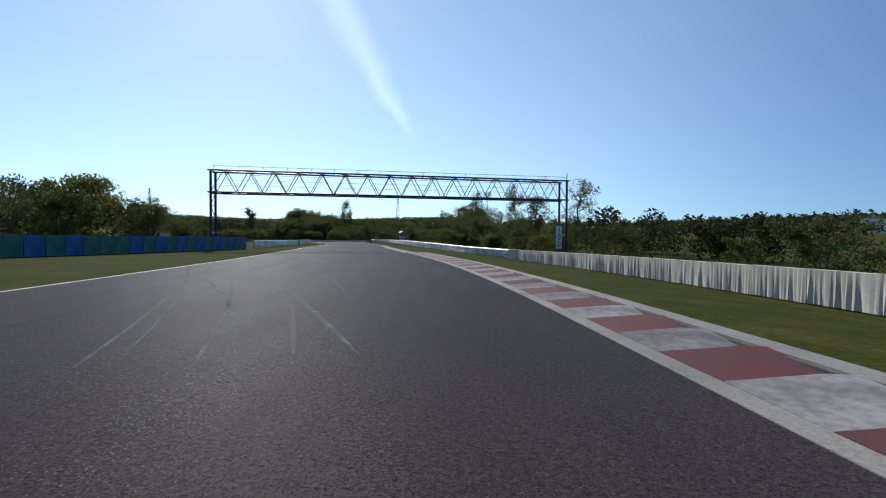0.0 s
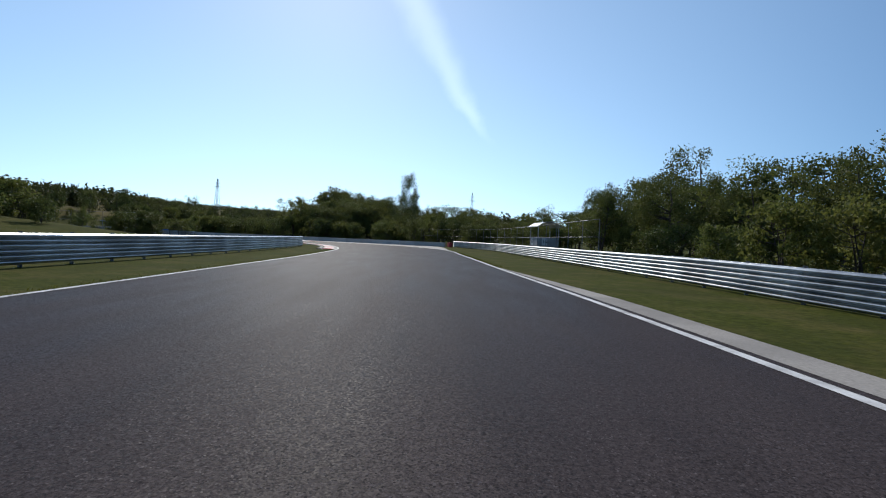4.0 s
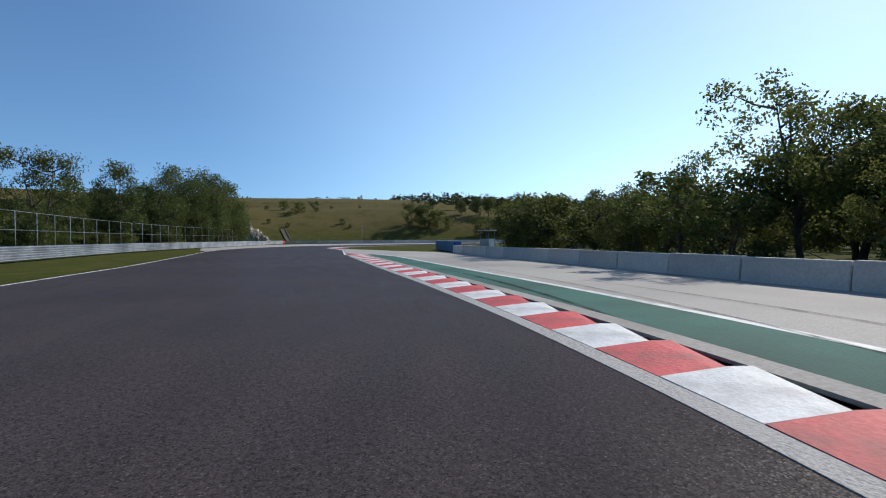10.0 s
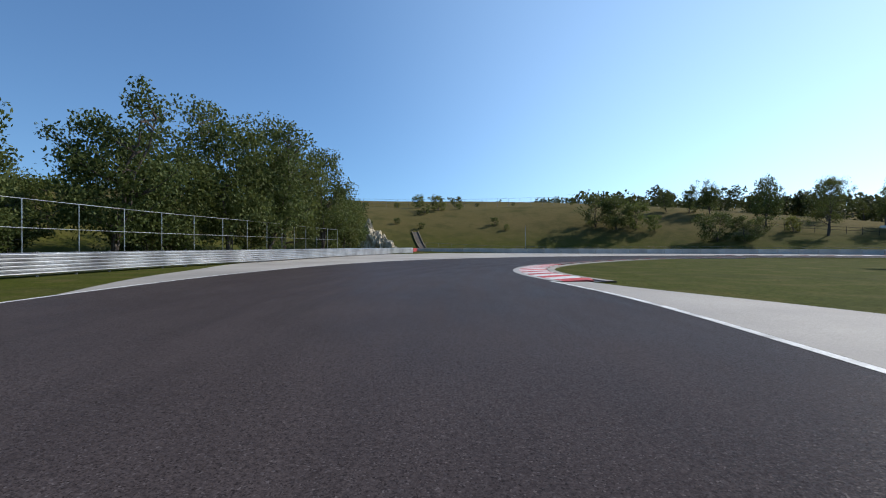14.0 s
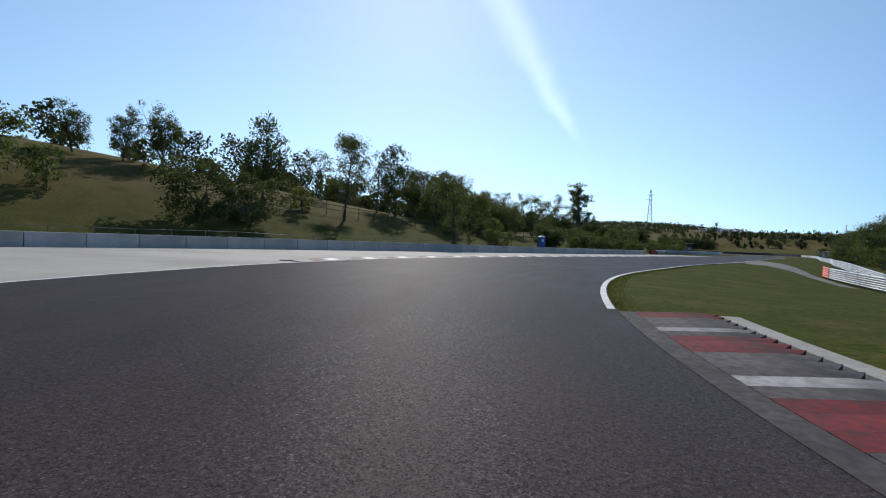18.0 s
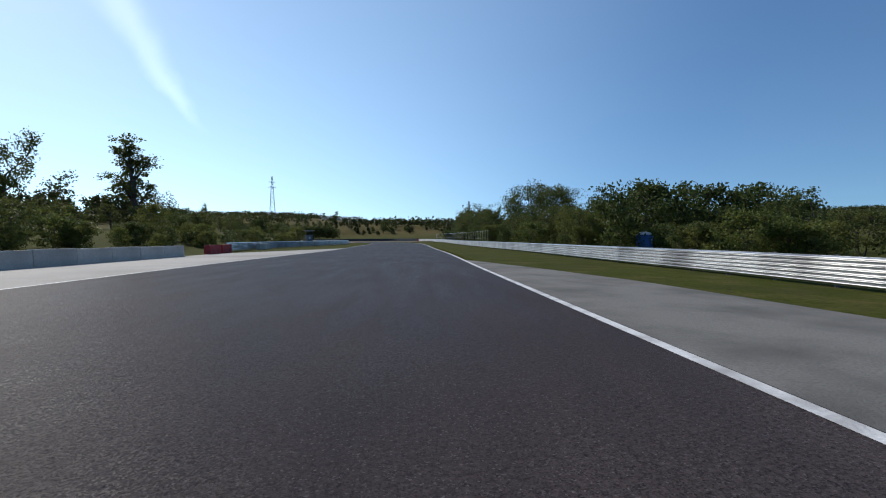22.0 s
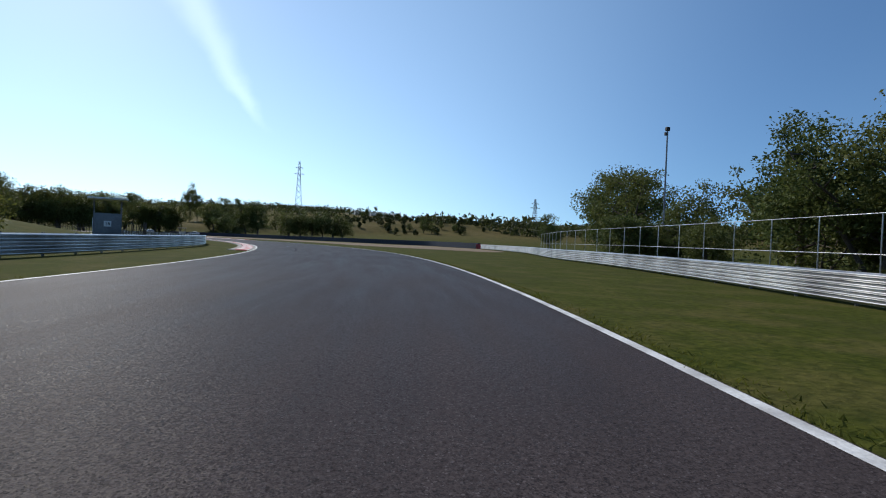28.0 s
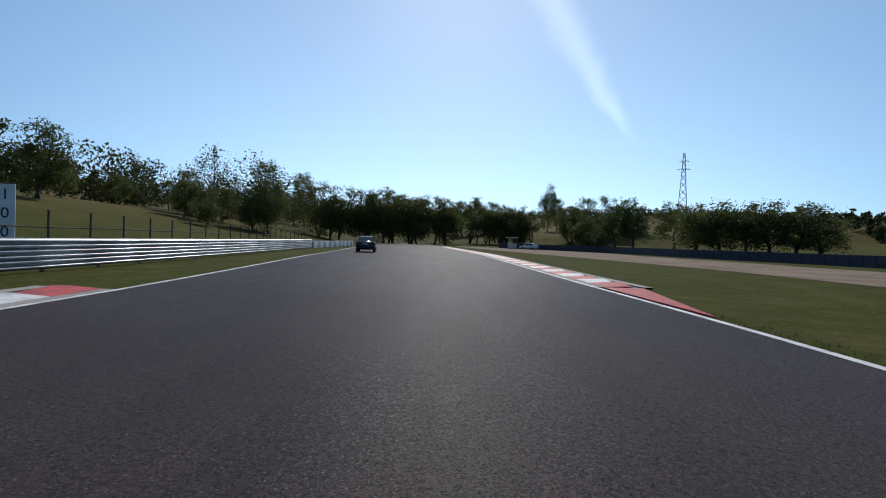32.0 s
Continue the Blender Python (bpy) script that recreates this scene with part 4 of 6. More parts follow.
# outside the first bend
for tree in (("broad", -97.0, 144.6, 9.2, 0.8), ("full", -115.0, 147.2, 10.8, 0.75), ("full", -126.0, 149.0, 11.0, 0.9), ("full", -131.0, 150.5, 10.8, 0.95), ("full", -135.5, 153.5, 13.6, 0.85),
        ("full", -140.5, 155.5, 13.2, 0.9), ("full", -146.4, 156.2, 14.4, 0.85), ("full", -154.4, 159.4, 13.2, 0.85), ("full", -161.8, 162.4, 9.8, 0.9), ("full", -37.8, 198.8, 17.0, 0.50), ("full", 0.3, 157.8, 10.2, 0.8), ("broad", 7.2, 165.4, 12.6, 0.85), ("full", 4.6, 156.0, 9.6, 0.8), ("broad", 15.1, 163, 17, 0.9), ("airy", 45.3, 164.4, 21, 0.9), ("broad", 29.6, 160.9, 16, 1.0), ("full", -166.5, 158.0, 8.6, 1.0),
        ("full", -169.4, 161.2, 9.8, 0.85), ("full", -173.3, 161.8, 9.8, 0.8), ("full", -177.8, 162.6, 9.6, 0.7),):
    rise_to(*tree)
# on the hill
for tree in (("airy", -162.5, 257.4, 9.5, 1.0),):
    plant(*tree)
# on the hill
for tree in (("dark_bush", -194.5, 213.8, 12.4, 1.0), ("dark_bush", -192.0, 217.5, 12.0, 0.9), ("bush", -190.5, 221.0, 10.8, 0.9), ("bush", -188.8, 224.4, 7.9, 0.9), ("full", -201.0, 235.0, 15.4, 0.8),
        ("full", -199.0, 239.5, 15.8, 0.7), ("full", -197.0, 243.5, 17.2, 0.8), ("dark_bush", -180.2, 232.6, 7.9, 1.2), ("dark_bush", -178.5, 237.2, 7.2, 1.1), ("bush", -180.7, 249.7, 7.6, 1.0),):
    rise_to(*tree)
# on the hill
for tree in (("full", -184.8, 247.0, 16.4, 0.72), ("broad", -187.6, 265.0, 15.4, 0.75), ("broad", -176.7, 253.7, 15.2, 0.72), ("full", -178.7, 275.2, 18.0, 0.66), ("airy", -180.8, 271.8, 15.6, 0.7),
        ("airy", -182.5, 292.4, 15.0, 0.8), ("airy", -181.5, 324.4, 19, 0.8), ("broad", -166.5, 317.4, 14, 0.9), ("airy", -174.2, 300, 15.7, 0.9),
        ("broad", -168, 307.4, 12.8, 1.0), ("broad", -162.2, 329.8, 15.2, 0.9),):
    rise_to(*tree)
# along the straight
for tree in (("poplar", -151.5, 398.8, 21, 1.5), ("poplar", -154.5, 404.8, 18, 0.9), ("broad", -78.5, 337.4, 11.5, 1.1), ("broad", -48.5, 434.4, 12, 1.1),):
    plant(*tree)
# along the straight
for tree in (("broad", -69.5, 347.4, 12.6, 1.0), ("broad", -69.5, 357.4, 13.3, 1.0), ("broad", -65.5, 398.3, 8.2, 1.1), ("airy", -68.2, 391.3, 8.6, 1.0), ("broad", -66, 394.4, 7.6, 1.0),
        ("broad", -161.1, 341, 16.2, 0.9), ("broad", -72.3, 368.7, 8.2, 1.1), ("broad", -68.7, 377.8, 8.8, 1.1), ("broad", -81.2, 336.5, 10.1, 1.1),):
    rise_to(*tree)
# behind the catch fence
for tree in (("full", -72.0, 379.0, 7.0, 0.8), ("full", -72.4, 375.4, 7.8, 0.9), ("full", -73.0, 372.4, 7.0, 0.8), ("airy", -73.4, 370.6, 8.4, 0.7), ("full", -74.0, 367.5, 6.6, 0.9),
        ("full", -75.0, 364.5, 8.6, 0.7), ("full", -33.3, 458.0, 16.8, 1.15), ("full", -38.5, 452.0, 14.2, 1.0), ("full", -27.5, 455.0, 14.8, 1.0), ("full", -48.3, 412.9, 10.3, 1.0),
        ("full", -52.0, 408.5, 9.6, 1.0), ("full", -47.0, 406.0, 9.2, 0.9), ("full", -51.0, 420.5, 8.8, 1.0), ("full", -58.0, 396.0, 8.6, 0.9), ("full", -17.1, 509.6, 11.0, 0.9),):
    rise_to(*tree)
# round the last bend
for tree in (("full", -155.5, 497.4, 15, 1.0), ("full", -165.5, 511.4, 14, 1.0), ("full", -184.5, 546.4, 14, 1.0), ("broad", -95.5, 639.4, 15, 1.2), ("acacia", -143.5, 469.4, 9, 0.9), ("full", -229.5, 629.4, 18, 1.1), ("full", -221.5, 639.4, 17, 1.1),
        ("full", -238.5, 619.4, 19, 1.1),):
    rise_to(*tree)
# far ahead
for tree in (("full", -156.0, 747.4, 35.0, 0.5), ("full", -152.1, 753.3, 31.0, 0.5), ("full", -131.5, 711.4, 23.6, 1.1), ("full", -115.2, 683.3, 21.6, 0.9), ("full", -108.8, 683.9, 21.2, 0.9),
        ("full", -133.6, 690.7, 18.2, 1.2), ("full", -123.0, 652.0, 12.4, 1.2), ("full", -248.5, 658.4, 31, 0.75), ("broad", -193.5, 668.4, 19, 1.0), ("broad", -186.5, 673.4, 18, 1.0),
        ("broad", -201.5, 665.4, 18, 1.0), ("poplar", -175.5, 679.4, 21, 1.2), ("poplar", 18.5, 1036.4, 45, 1.3), ("dark_bush", -158.5, 679.4, 14, 1.4), ("dark_bush", -125.5, 689.4, 13, 1.4),):
    rise_to(*tree)


# dark clump behind the gravel trap, and single trees in the fields beyond
for tree in (("full", -91.6, 604.6, 12.0, 1.35), ("full", -86.8, 606.6, 13.2, 1.3), ("full", -82.1, 604.4, 12.4, 1.3), ("full", -77.3, 606.0, 13.1, 1.3), ("full", -72.9, 603.6, 11.6, 1.35),
        ("full", -68.4, 603.0, 10.4, 1.4), ("full", -10.0, 680.7, 17.6, 0.75), ("full", -5.5, 679.1, 13.8, 1.0), ("full", -16.1, 693.3, 12.4, 1.2), ("full", 6.2, 696.0, 15.0, 0.8),
        ("full", 11.7, 682.8, 13.4, 1.0), ("full", 15.7, 680.9, 11.8, 1.3), ("full", -24.0, 828.8, 31.0, 0.6), ("full", -20.0, 746.2, 17.4, 1.0), ("full", -0.4, 772.1, 20.4, 1.0),):
    rise_to(*tree)
# below the bank beyond the distance board
for tree in (("full", -172.3, 555.6, 16.8, 0.8), ("full", -170.9, 550.3, 10.1, 1.1), ("full", -165.3, 535.2, 7.2, 1.1),):
    rise_to(*tree)


def belt(x0, y0, x1, y1, count, top0, top1):
    """A belt of trees along a line, their tops between two heights above the track."""
    for k in range(count):
        f = (k + tree_rng.uniform(0.1, 0.9)) / count
        x, y = x0 + (x1 - x0) * f + tree_rng.uniform(-4, 4), y0 + (y1 - y0) * f + tree_rng.uniform(-4, 4)
        WOOD.append((tree_rng.choice(("full", "full", "broad")), x, y, max(3.0, tree_rng.uniform(top0, top1) - float(height_at(x, y))), tree_rng.uniform(0.9, 1.2)))


belt(-196, 603, -169, 644, 16, 15, 19)
belt(-172, 670, -147, 683, 8, 14, 18)
belt(-139, 695, -104, 719, 10, 15, 19)
belt(-209, 736, -188, 775, 8, 22, 27)


woodland()


def far_woods():
    """Distant woods and hedges on the hills, too many to count."""
    rng = np.random.default_rng(21)
    cen, rad = [], []
    while len(cen) < 15000:
        ang, d = rng.uniform(-2.1, 2.1), 130 + 1500 * rng.uniform() ** 1.25
        x, y = -60 - math.sin(ang) * d, 300 + math.cos(ang) * d
        if wave(np.array(x * 0.9), np.array(y * 0.9)) < -0.12:
            continue
        cen.append((x, y))
        rad.append(rng.uniform(3.2, 6.8))
    cen = np.array(cen)
    u, s = near_line(cen[:, :1], cen[:, 1:])
    hill = ((u > 14.5) & (u < 20.0) & (s < 0) & (s > -520))[:, 0]
    ok = (np.abs(s[:, 0]) > 200) & ~hill
    cen, rad = cen[ok], np.array(rad)[ok]
    z = height_at(cen[:, 0], cen[:, 1])
    pts = np.concatenate([cen, (z + rad * 0.6)[:, None]], 1)
    v, n = leaf_cloud(pts, rad, 18, 1.6, rng, 0.95)
    # hedges and groves nearer by: each tree a few clumps above a thin foot
    tall, wide, close, slim = [], [], [], []
    for u0, u1, s0, s1, count, h0, h1 in ((-1.5, 2.5, -98, -62, 40, 6, 9), (2, 6.5, -100, -58, 60, 6, 9), (36.5, 42.5, 150, 330, 150, 2.5, 6), (26, 33, -190, -62, 110, 6, 10), (30.5, 39, -100, -58, 60, 5, 8),
                                          (19.8, 25, -120, -64, 60, 5, 8), (20, 26, 46, 110, 70, 4, 7), (2.6, 13.4, 32, 60, 90, 5, 7.5), (-3, 2.5, 60, 130, 70, 4, 7), (36, 43, -110, -30, 80, 9, 16)):
        for _ in range(count):
            a, b = rng.uniform(u0, u1), rng.uniform(s0, s1)
            x, y = at(a, b)
            q = near_line(np.array([[x]]), np.array([[y]]))
            if abs(float(q[1][0, 0])) < 28:
                continue
            h, z = rng.uniform(h0, h1), float(height_at(x, y))
            for k in range(9):
                f = 0.25 + 0.7 * k / 8
                r = h * 0.30 * (1 - abs(f - 0.5)) * 1.1
                t = rng.uniform(0, 6.28)
                near = abs(float(q[1][0, 0])) < 75
                (close if near else tall).append((x + math.cos(t) * r * 0.8, y + math.sin(t) * r * 0.8, z + f * h))
                (slim if near else wide).append(r)
    v2, n2 = leaf_cloud(np.array(tall), np.array(wide), 26, 0.55, rng, 0.9)
    v3, n3 = leaf_cloud(np.array(close), np.array(slim), 60, 0.29, rng, 0.9)
    tagged(new("far_woods", cloud_mesh("far_woods", np.concatenate([v, v2, v3]), n + n2 + n3, M["leaf_far"])), "distant dark green woods on the hills", "woods", kind="stuff")


far_woods()


# ---------- gantry over the track ----------
def gantry():
    top = empty("gantry")
    a, b = np.array((-23.6, 51.3)), np.array((14.7, 59.1))
    d = (b - a) / np.linalg.norm(b - a)
    n = np.array([-d[1], d[0]])
    span = float(np.linalg.norm(b - a))
    z0, z1, deep = 5.95, 8.2, 2.0
    P3 = lambda l, w, z: (a[0] + d[0] * l + n[0] * w, a[1] + d[1] * l + n[1] * w, z)  # noqa: E731
    for w in (-deep / 2, deep / 2):
        for z in (z0, z1):
            bm = bmesh.new()
            bar(bm, P3(-0.3, w, z), P3(span + 0.3, w, z), 0.09, 8)
            part("chord", bm, M["blue_steel"], top)
    bays = 32
    for w in (-deep / 2, deep / 2):
        for i in range(bays):
            l0, l1 = span * i / bays, span * (i + 1) / bays
            bm = bmesh.new()
            zz = (z0, z1) if i % 2 == 0 else (z1, z0)
            bar(bm, P3(l0, w, zz[0]), P3(l1, w, zz[1]), 0.04, 6)
            part("diagonal", bm, M["blue_steel"], top)
    for z in (z0, z1):
        for i in range(bays // 2):
            l0, l1 = span * i / bays * 2, span * (i + 1) / bays * 2
            bm = bmesh.new()
            bar(bm, P3(l0, -deep / 2, z), P3(l1, deep / 2, z), 0.035, 6)
            part("brace", bm, M["blue_steel"], top)
            bm = bmesh.new()
            bar(bm, P3(l0, -deep / 2, z), P3(l0, deep / 2, z), 0.035, 6)
            part("brace", bm, M["blue_steel"], top)
    for l in (0.0, span):
        for w in (-deep / 2, deep / 2):
            bm = bmesh.new()
            bar(bm, P3(l, w, -1.8), P3(l, w, z1), 0.13, 8)
            part("leg", bm, M["blue_steel"], top)
        for k in range(4):
            bm = bmesh.new()
            za, zb = (0.4 + k * 1.4, 1.8 + k * 1.4)
            bar(bm, P3(l, -deep / 2 if k % 2 else deep / 2, za), P3(l, deep / 2 if k % 2 else -deep / 2, zb), 0.04, 6)
            bar(bm, P3(l, -deep / 2, zb), P3(l, deep / 2, zb), 0.04, 6)
            part("brace", bm, M["blue_steel"], top)
    bm = bmesh.new()
    for w in (-deep / 2,):
        for zz in (z1 + 0.42, ):
            bar(bm, P3(0.2, w, zz), P3(span - 0.2, w, zz), 0.022, 6)
    rail = part("handrail", bm, M["blue_steel"], top)
    for i in range(17):
        bm = bmesh.new()
        bar(bm, P3(0.3 + (span - 0.6) * i / 16, -deep / 2, z1), P3(0.3 + (span - 0.6) * i / 16, -deep / 2, z1 + 0.43), 0.02, 5)
        part("stanchion", bm, M["blue_steel"], rail)
    # a short mast with aerials on the far end
    bm = bmesh.new()
    bar(bm, P3(span, -deep / 2, z1), P3(span, -deep / 2, z1 + 0.9), 0.05, 8)
    bar(bm, P3(span - 0.5, -deep / 2, z1 + 0.05), P3(span + 0.5, -deep / 2, z1 + 0.05), 0.03, 6)
    part("mast", bm, M["blue_steel"], top)
    for k in range(3):
        bm = bmesh.new()
        bar(bm, P3(0.2, -deep / 2 + 0.1, z0 + 0.7 + 0.55 * k), P3(span - 0.2, -deep / 2 + 0.1, z0 + 0.7 + 0.55 * k), 0.014, 4)
        part("cable", bm, M["black"], top)
    return tagged(top, "dark blue steel lattice gantry spanning the track", "gantry")


gantry()


# ---------- kerbs ----------
def kerb(name, u0, u1, edge, sgn, width, length, mats, label, gutter=0.25, rise=0.06, channel="strip"):
    """Sloping kerb blocks in two colours outside the track's edge, with a concrete gutter; sgn = 1 on the right."""
    top = empty(name)
    dense = np.linspace(u0, u1, 800)
    way = np.concatenate([[0], np.cumsum(np.linalg.norm(np.diff(at(dense, edge(dense) + sgn * (gutter + width / 2)), axis=0), axis=1))])
    kinds = []
    for mat in mats:
        # a wedge, higher at its far end and towards the grass, cut back at its near end: a pocket opens beside it
        a, b, L, w = 0.012, rise, length - 0.015, width
        v = [(0, 0, -0.05), (w * 0.80, 0, -0.05), (w, L, -0.05), (0, L, -0.05), (0, 0, a), (w * 0.60, 0, b * 0.75), (w * 0.80, 0, b * 0.45), (w, L, b), (w * 0.72, L, b * 1.15), (0, L, a + 0.004)]
        v = [(sgn * x, y, z) for x, y, z in v]
        f = [(4, 5, 8, 9), (5, 6, 7, 8), (0, 1, 6, 5, 4), (2, 3, 9, 8, 7), (1, 2, 7, 6), (3, 0, 4, 9), (3, 2, 1, 0)]
        kinds.append(mesh_from("block", v, f if sgn > 0 else [tuple(reversed(q)) for q in f], mat))
    count = max(1, round(way[-1] / length))
    pitch = way[-1] / count
    for i in range(count):
        ua, ub = np.interp([i * pitch, (i + 1) * pitch], way, dense)
        a, b = at(ua, edge(ua) + sgn * gutter), at(ub, edge(ub) + sgn * gutter)
        d = b - a
        ob = new("block", kinds[i % len(kinds)])
        ob.parent = top
        ob.matrix_world = Matrix.Translation((a[0], a[1], 0.0)) @ Matrix.Rotation(math.atan2(d[1], d[0]) - math.pi / 2, 4, "Z") @ Matrix.Diagonal((1, float(np.linalg.norm(d)) / length, 1, 1))
    # the strip under the pockets is black: their shade is put into its colour
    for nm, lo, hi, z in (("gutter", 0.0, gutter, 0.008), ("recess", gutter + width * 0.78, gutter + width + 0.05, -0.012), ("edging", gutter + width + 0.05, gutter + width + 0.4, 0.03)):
        uu = np.linspace(u0, u1, 120)
        p, q = at(uu, edge(uu) + sgn * lo), at(uu, edge(uu) + sgn * hi)
        v = np.concatenate([np.c_[p, np.full(120, z)], np.c_[q, np.full(120, z)], np.c_[p, np.full(120, -0.06)], np.c_[q, np.full(120, -0.06)]])
        f = []
        for i in range(119):
            f += [(i, i + 120, i + 121, i + 1), (i + 240, i, i + 1, i + 241), (i + 120, i + 360, i + 361, i + 121)]
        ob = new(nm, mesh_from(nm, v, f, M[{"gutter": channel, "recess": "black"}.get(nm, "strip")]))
        ob.parent = top
    return tagged(top, label, "kerb", "kerbs")


RW, WORN = (M["red"], M["white"]), (M["worn_red"], M["worn_white"])
kerb("kerb", -2.5, 2.05, EDGE_R, 1, 1.25, 1.15, WORN, "worn dark red and pale kerb with concrete edging")
kerb("kerb", 6.5, 8.7, EDGE_L, -1, 1.0, 1.3, RW, "faded red and white kerb on the inside of the bend")
kerb("kerb", 10.15, 13.35, EDGE_R, 1, 0.95, 1.15, RW, "bright red and white saw-tooth kerb beside the green strip", channel="gutter")
kerb("kerb", 15.25, 16.25, EDGE_R, 1, 1.45, 0.95, RW, "red and white saw-tooth kerb at the apex", 0.32, channel="gutter")
kerb("kerb", 16.25, 18.7, EDGE_R, 1, 1.45, 0.36, (M["stained_red"],) * 3 + (M["stained_grey"], M["worn_white"], M["stained_grey"], M["stained_grey"], M["stained_grey"]), "worn ribbed grey and red kerb at the apex", 0.32, channel="stained_grey")
kerb("kerb", 19.3, 22.6, EDGE_L, -1, 0.8, 1.2, (M["worn_white"], M["worn_red"], M["white"]), "worn white and red saw-tooth kerb at the bend's exit", 0.2)
kerb("kerb", 29.6, 32.42, EDGE_L, -1, 1.0, 1.5, RW, "red and white kerb on the inside of the bend")
kerb("kerb", 32.6, 36.5, EDGE_R, 1, 1.1, 1.5, RW, "red and white kerb at the bend's exit")


def patch(name, corners, z, mat, label, category):
    """A painted flat patch between stations and offsets."""
    v = [(*at(u, s), z) for u, s in corners]
    n = len(v)
    v += [(x, y, z - 0.05) for x, y, _ in v]
    f = [tuple(range(n))] + [(i, i + n, (i + 1) % n + n, (i + 1) % n) for i in range(n)]
    me = mesh_from(name, v, f, mat)
    bm = bmesh.new()
    bm.from_mesh(me)
    bmesh.ops.recalc_face_normals(bm, faces=bm.faces[:])
    bm.to_mesh(me)
    bm.free()
    return tagged(new(name, me), label, category, kind="structure")


e = lambda u: float(EDGE_R(u))  # noqa: E731
patch("trim_kerb_start", [(9.93, e(9.93) + 0.1), (10.14, e(10.14) + 0.1), (10.14, e(10.14) + 1.3)], 0.02, M["red"], "red painted ramp at the kerb's beginning", "kerb")
patch("trim_kerb_finish", [(13.36, e(13.36) + 0.1), (13.72, e(13.72) + 0.1), (13.36, e(13.36) + 1.4)], 0.02, M["red"], "red painted ramp at the kerb's end", "kerb")
patch("trim_kerb_exit", [(32.36, e(32.36) + 0.1), (32.59, e(32.59) + 0.1), (32.59, e(32.59) + 1.35)], 0.02, M["red"], "red painted ramp at the kerb's beginning", "kerb")
strip("ground_earth", 25.8, 27.9, lambda u: EDGE_R(u) + 0.02, lambda u: EDGE_R(u) + 0.3 + 0.09 * np.sin(u * 37) + 0.07 * np.sin(u * 91 + 1) + 0.16 * np.clip(np.sin(u * 2.4 - 0.4), 0, 1) ** 2, -0.008, M["earth"], "bare brown earth along the track's edge", "earth", step=0.012, cols=2)


# ---------- tyre marks ----------
def tyre_mark(u0, s0, u1, s1, bend, width, mat, name="tyre_mark"):
    w = np.linspace(0, 1, 40)
    u, s = u0 + (u1 - u0) * w, s0 + (s1 - s0) * w + bend * np.sin(math.pi * w)
    half = width * 0.22 * np.sin(math.pi * np.clip(w * 0.96 + 0.02, 0, 1)) ** 0.5
    p, q = at(u, s - half), at(u, s + half)
    v = np.concatenate([np.c_[p, np.full(40, 0.004)], np.c_[q, np.full(40, 0.004)]])
    f = [(i, i + 40, i + 41, i + 1) for i in range(39)]
    return tagged(new(name, mesh_from(name, v, f, mat)), "pale curved rubbing mark on the asphalt" if mat is M["mark_light"] else "dark rubber mark on the asphalt", "tyre mark", "tyre marks", "structure")


for row in ((1.10, -9.42, 0.22, -3.2, 0.07, 0.26), (1.02, -9.0, 0.24, -3.0, 0.12, 0.12), (0.78, -6.8, 0.24, -1.85, 0.25, 0.26), (0.68, -5.02, 0.22, -2.1, 0.05, 0.24), (0.64, -3.72, 0.22, -1.15, 0.16, 0.2), (0.6, -3.24, 0.24, -0.55, 0.0, 0.26),
            (1.14, -8.38, 0.72, -6.56, 0.0, 0.2), (0.78, -3.01, 0.54, -2.79, 0.0, 0.14), (0.80, -2.73, 0.54, -1.46, 0.0, 0.16), (1.22, -7.57, 0.90, -5.41, -0.07, 0.16), (0.84, -5.6, 0.62, -3.6, 0.05, 0.14),
            (1.7, -8.6, 1.15, -3.4, 0.1, 0.3), (1.3, -9.2, 0.95, -6.2, 0.1, 0.18),
            (2.22, -2.1, 2.42, 0.5, 0.05, 0.14), (2.58, -3.05, 2.32, -1.1, 0.05, 0.14), (2.22, -2.2, 2.30, -2.3, 0.02, 0.1), (2.8, -1.2, 2.95, -0.2, 0.1, 0.1), (3.4, -3.8, 3.65, -2.2, 0.2, 0.1), (3.6, -1.6, 3.9, -2.6, 0.1, 0.1),
            (19.36, -0.5, 19.62, -0.75, 0.05, 0.3), (30.6, -2.0, 30.8, -1.7, 0.1, 0.09), (31.3, 0.3, 31.5, 0.5, 0.05, 0.08)):
    tyre_mark(*row, M["mark_light"])
for row in ((8.2, -0.6, 9.1, -2.2, 0.5, 0.2), (8.9, 3.6, 9.25, 8.5, 0.4, 0.25), (9.0, 4.4, 9.3, 7.2, -0.3, 0.2), (9.4, 5.5, 11.0, 7.0, 0.6, 0.25), (9.9, 4.5, 12.0, 6.6, 0.4, 0.2), (10.4, 3.4, 11.6, 4.8, 0.2, 0.35),
            (6.55, -3.4, 6.75, -2.6, 0.2, 0.3), (6.8, -2.6, 6.95, -1.9, 0.1, 0.25), (29.6, -5.5, 30.5, -4.8, 0.3, 0.4)):
    tyre_mark(*row, M["mark_dark"])


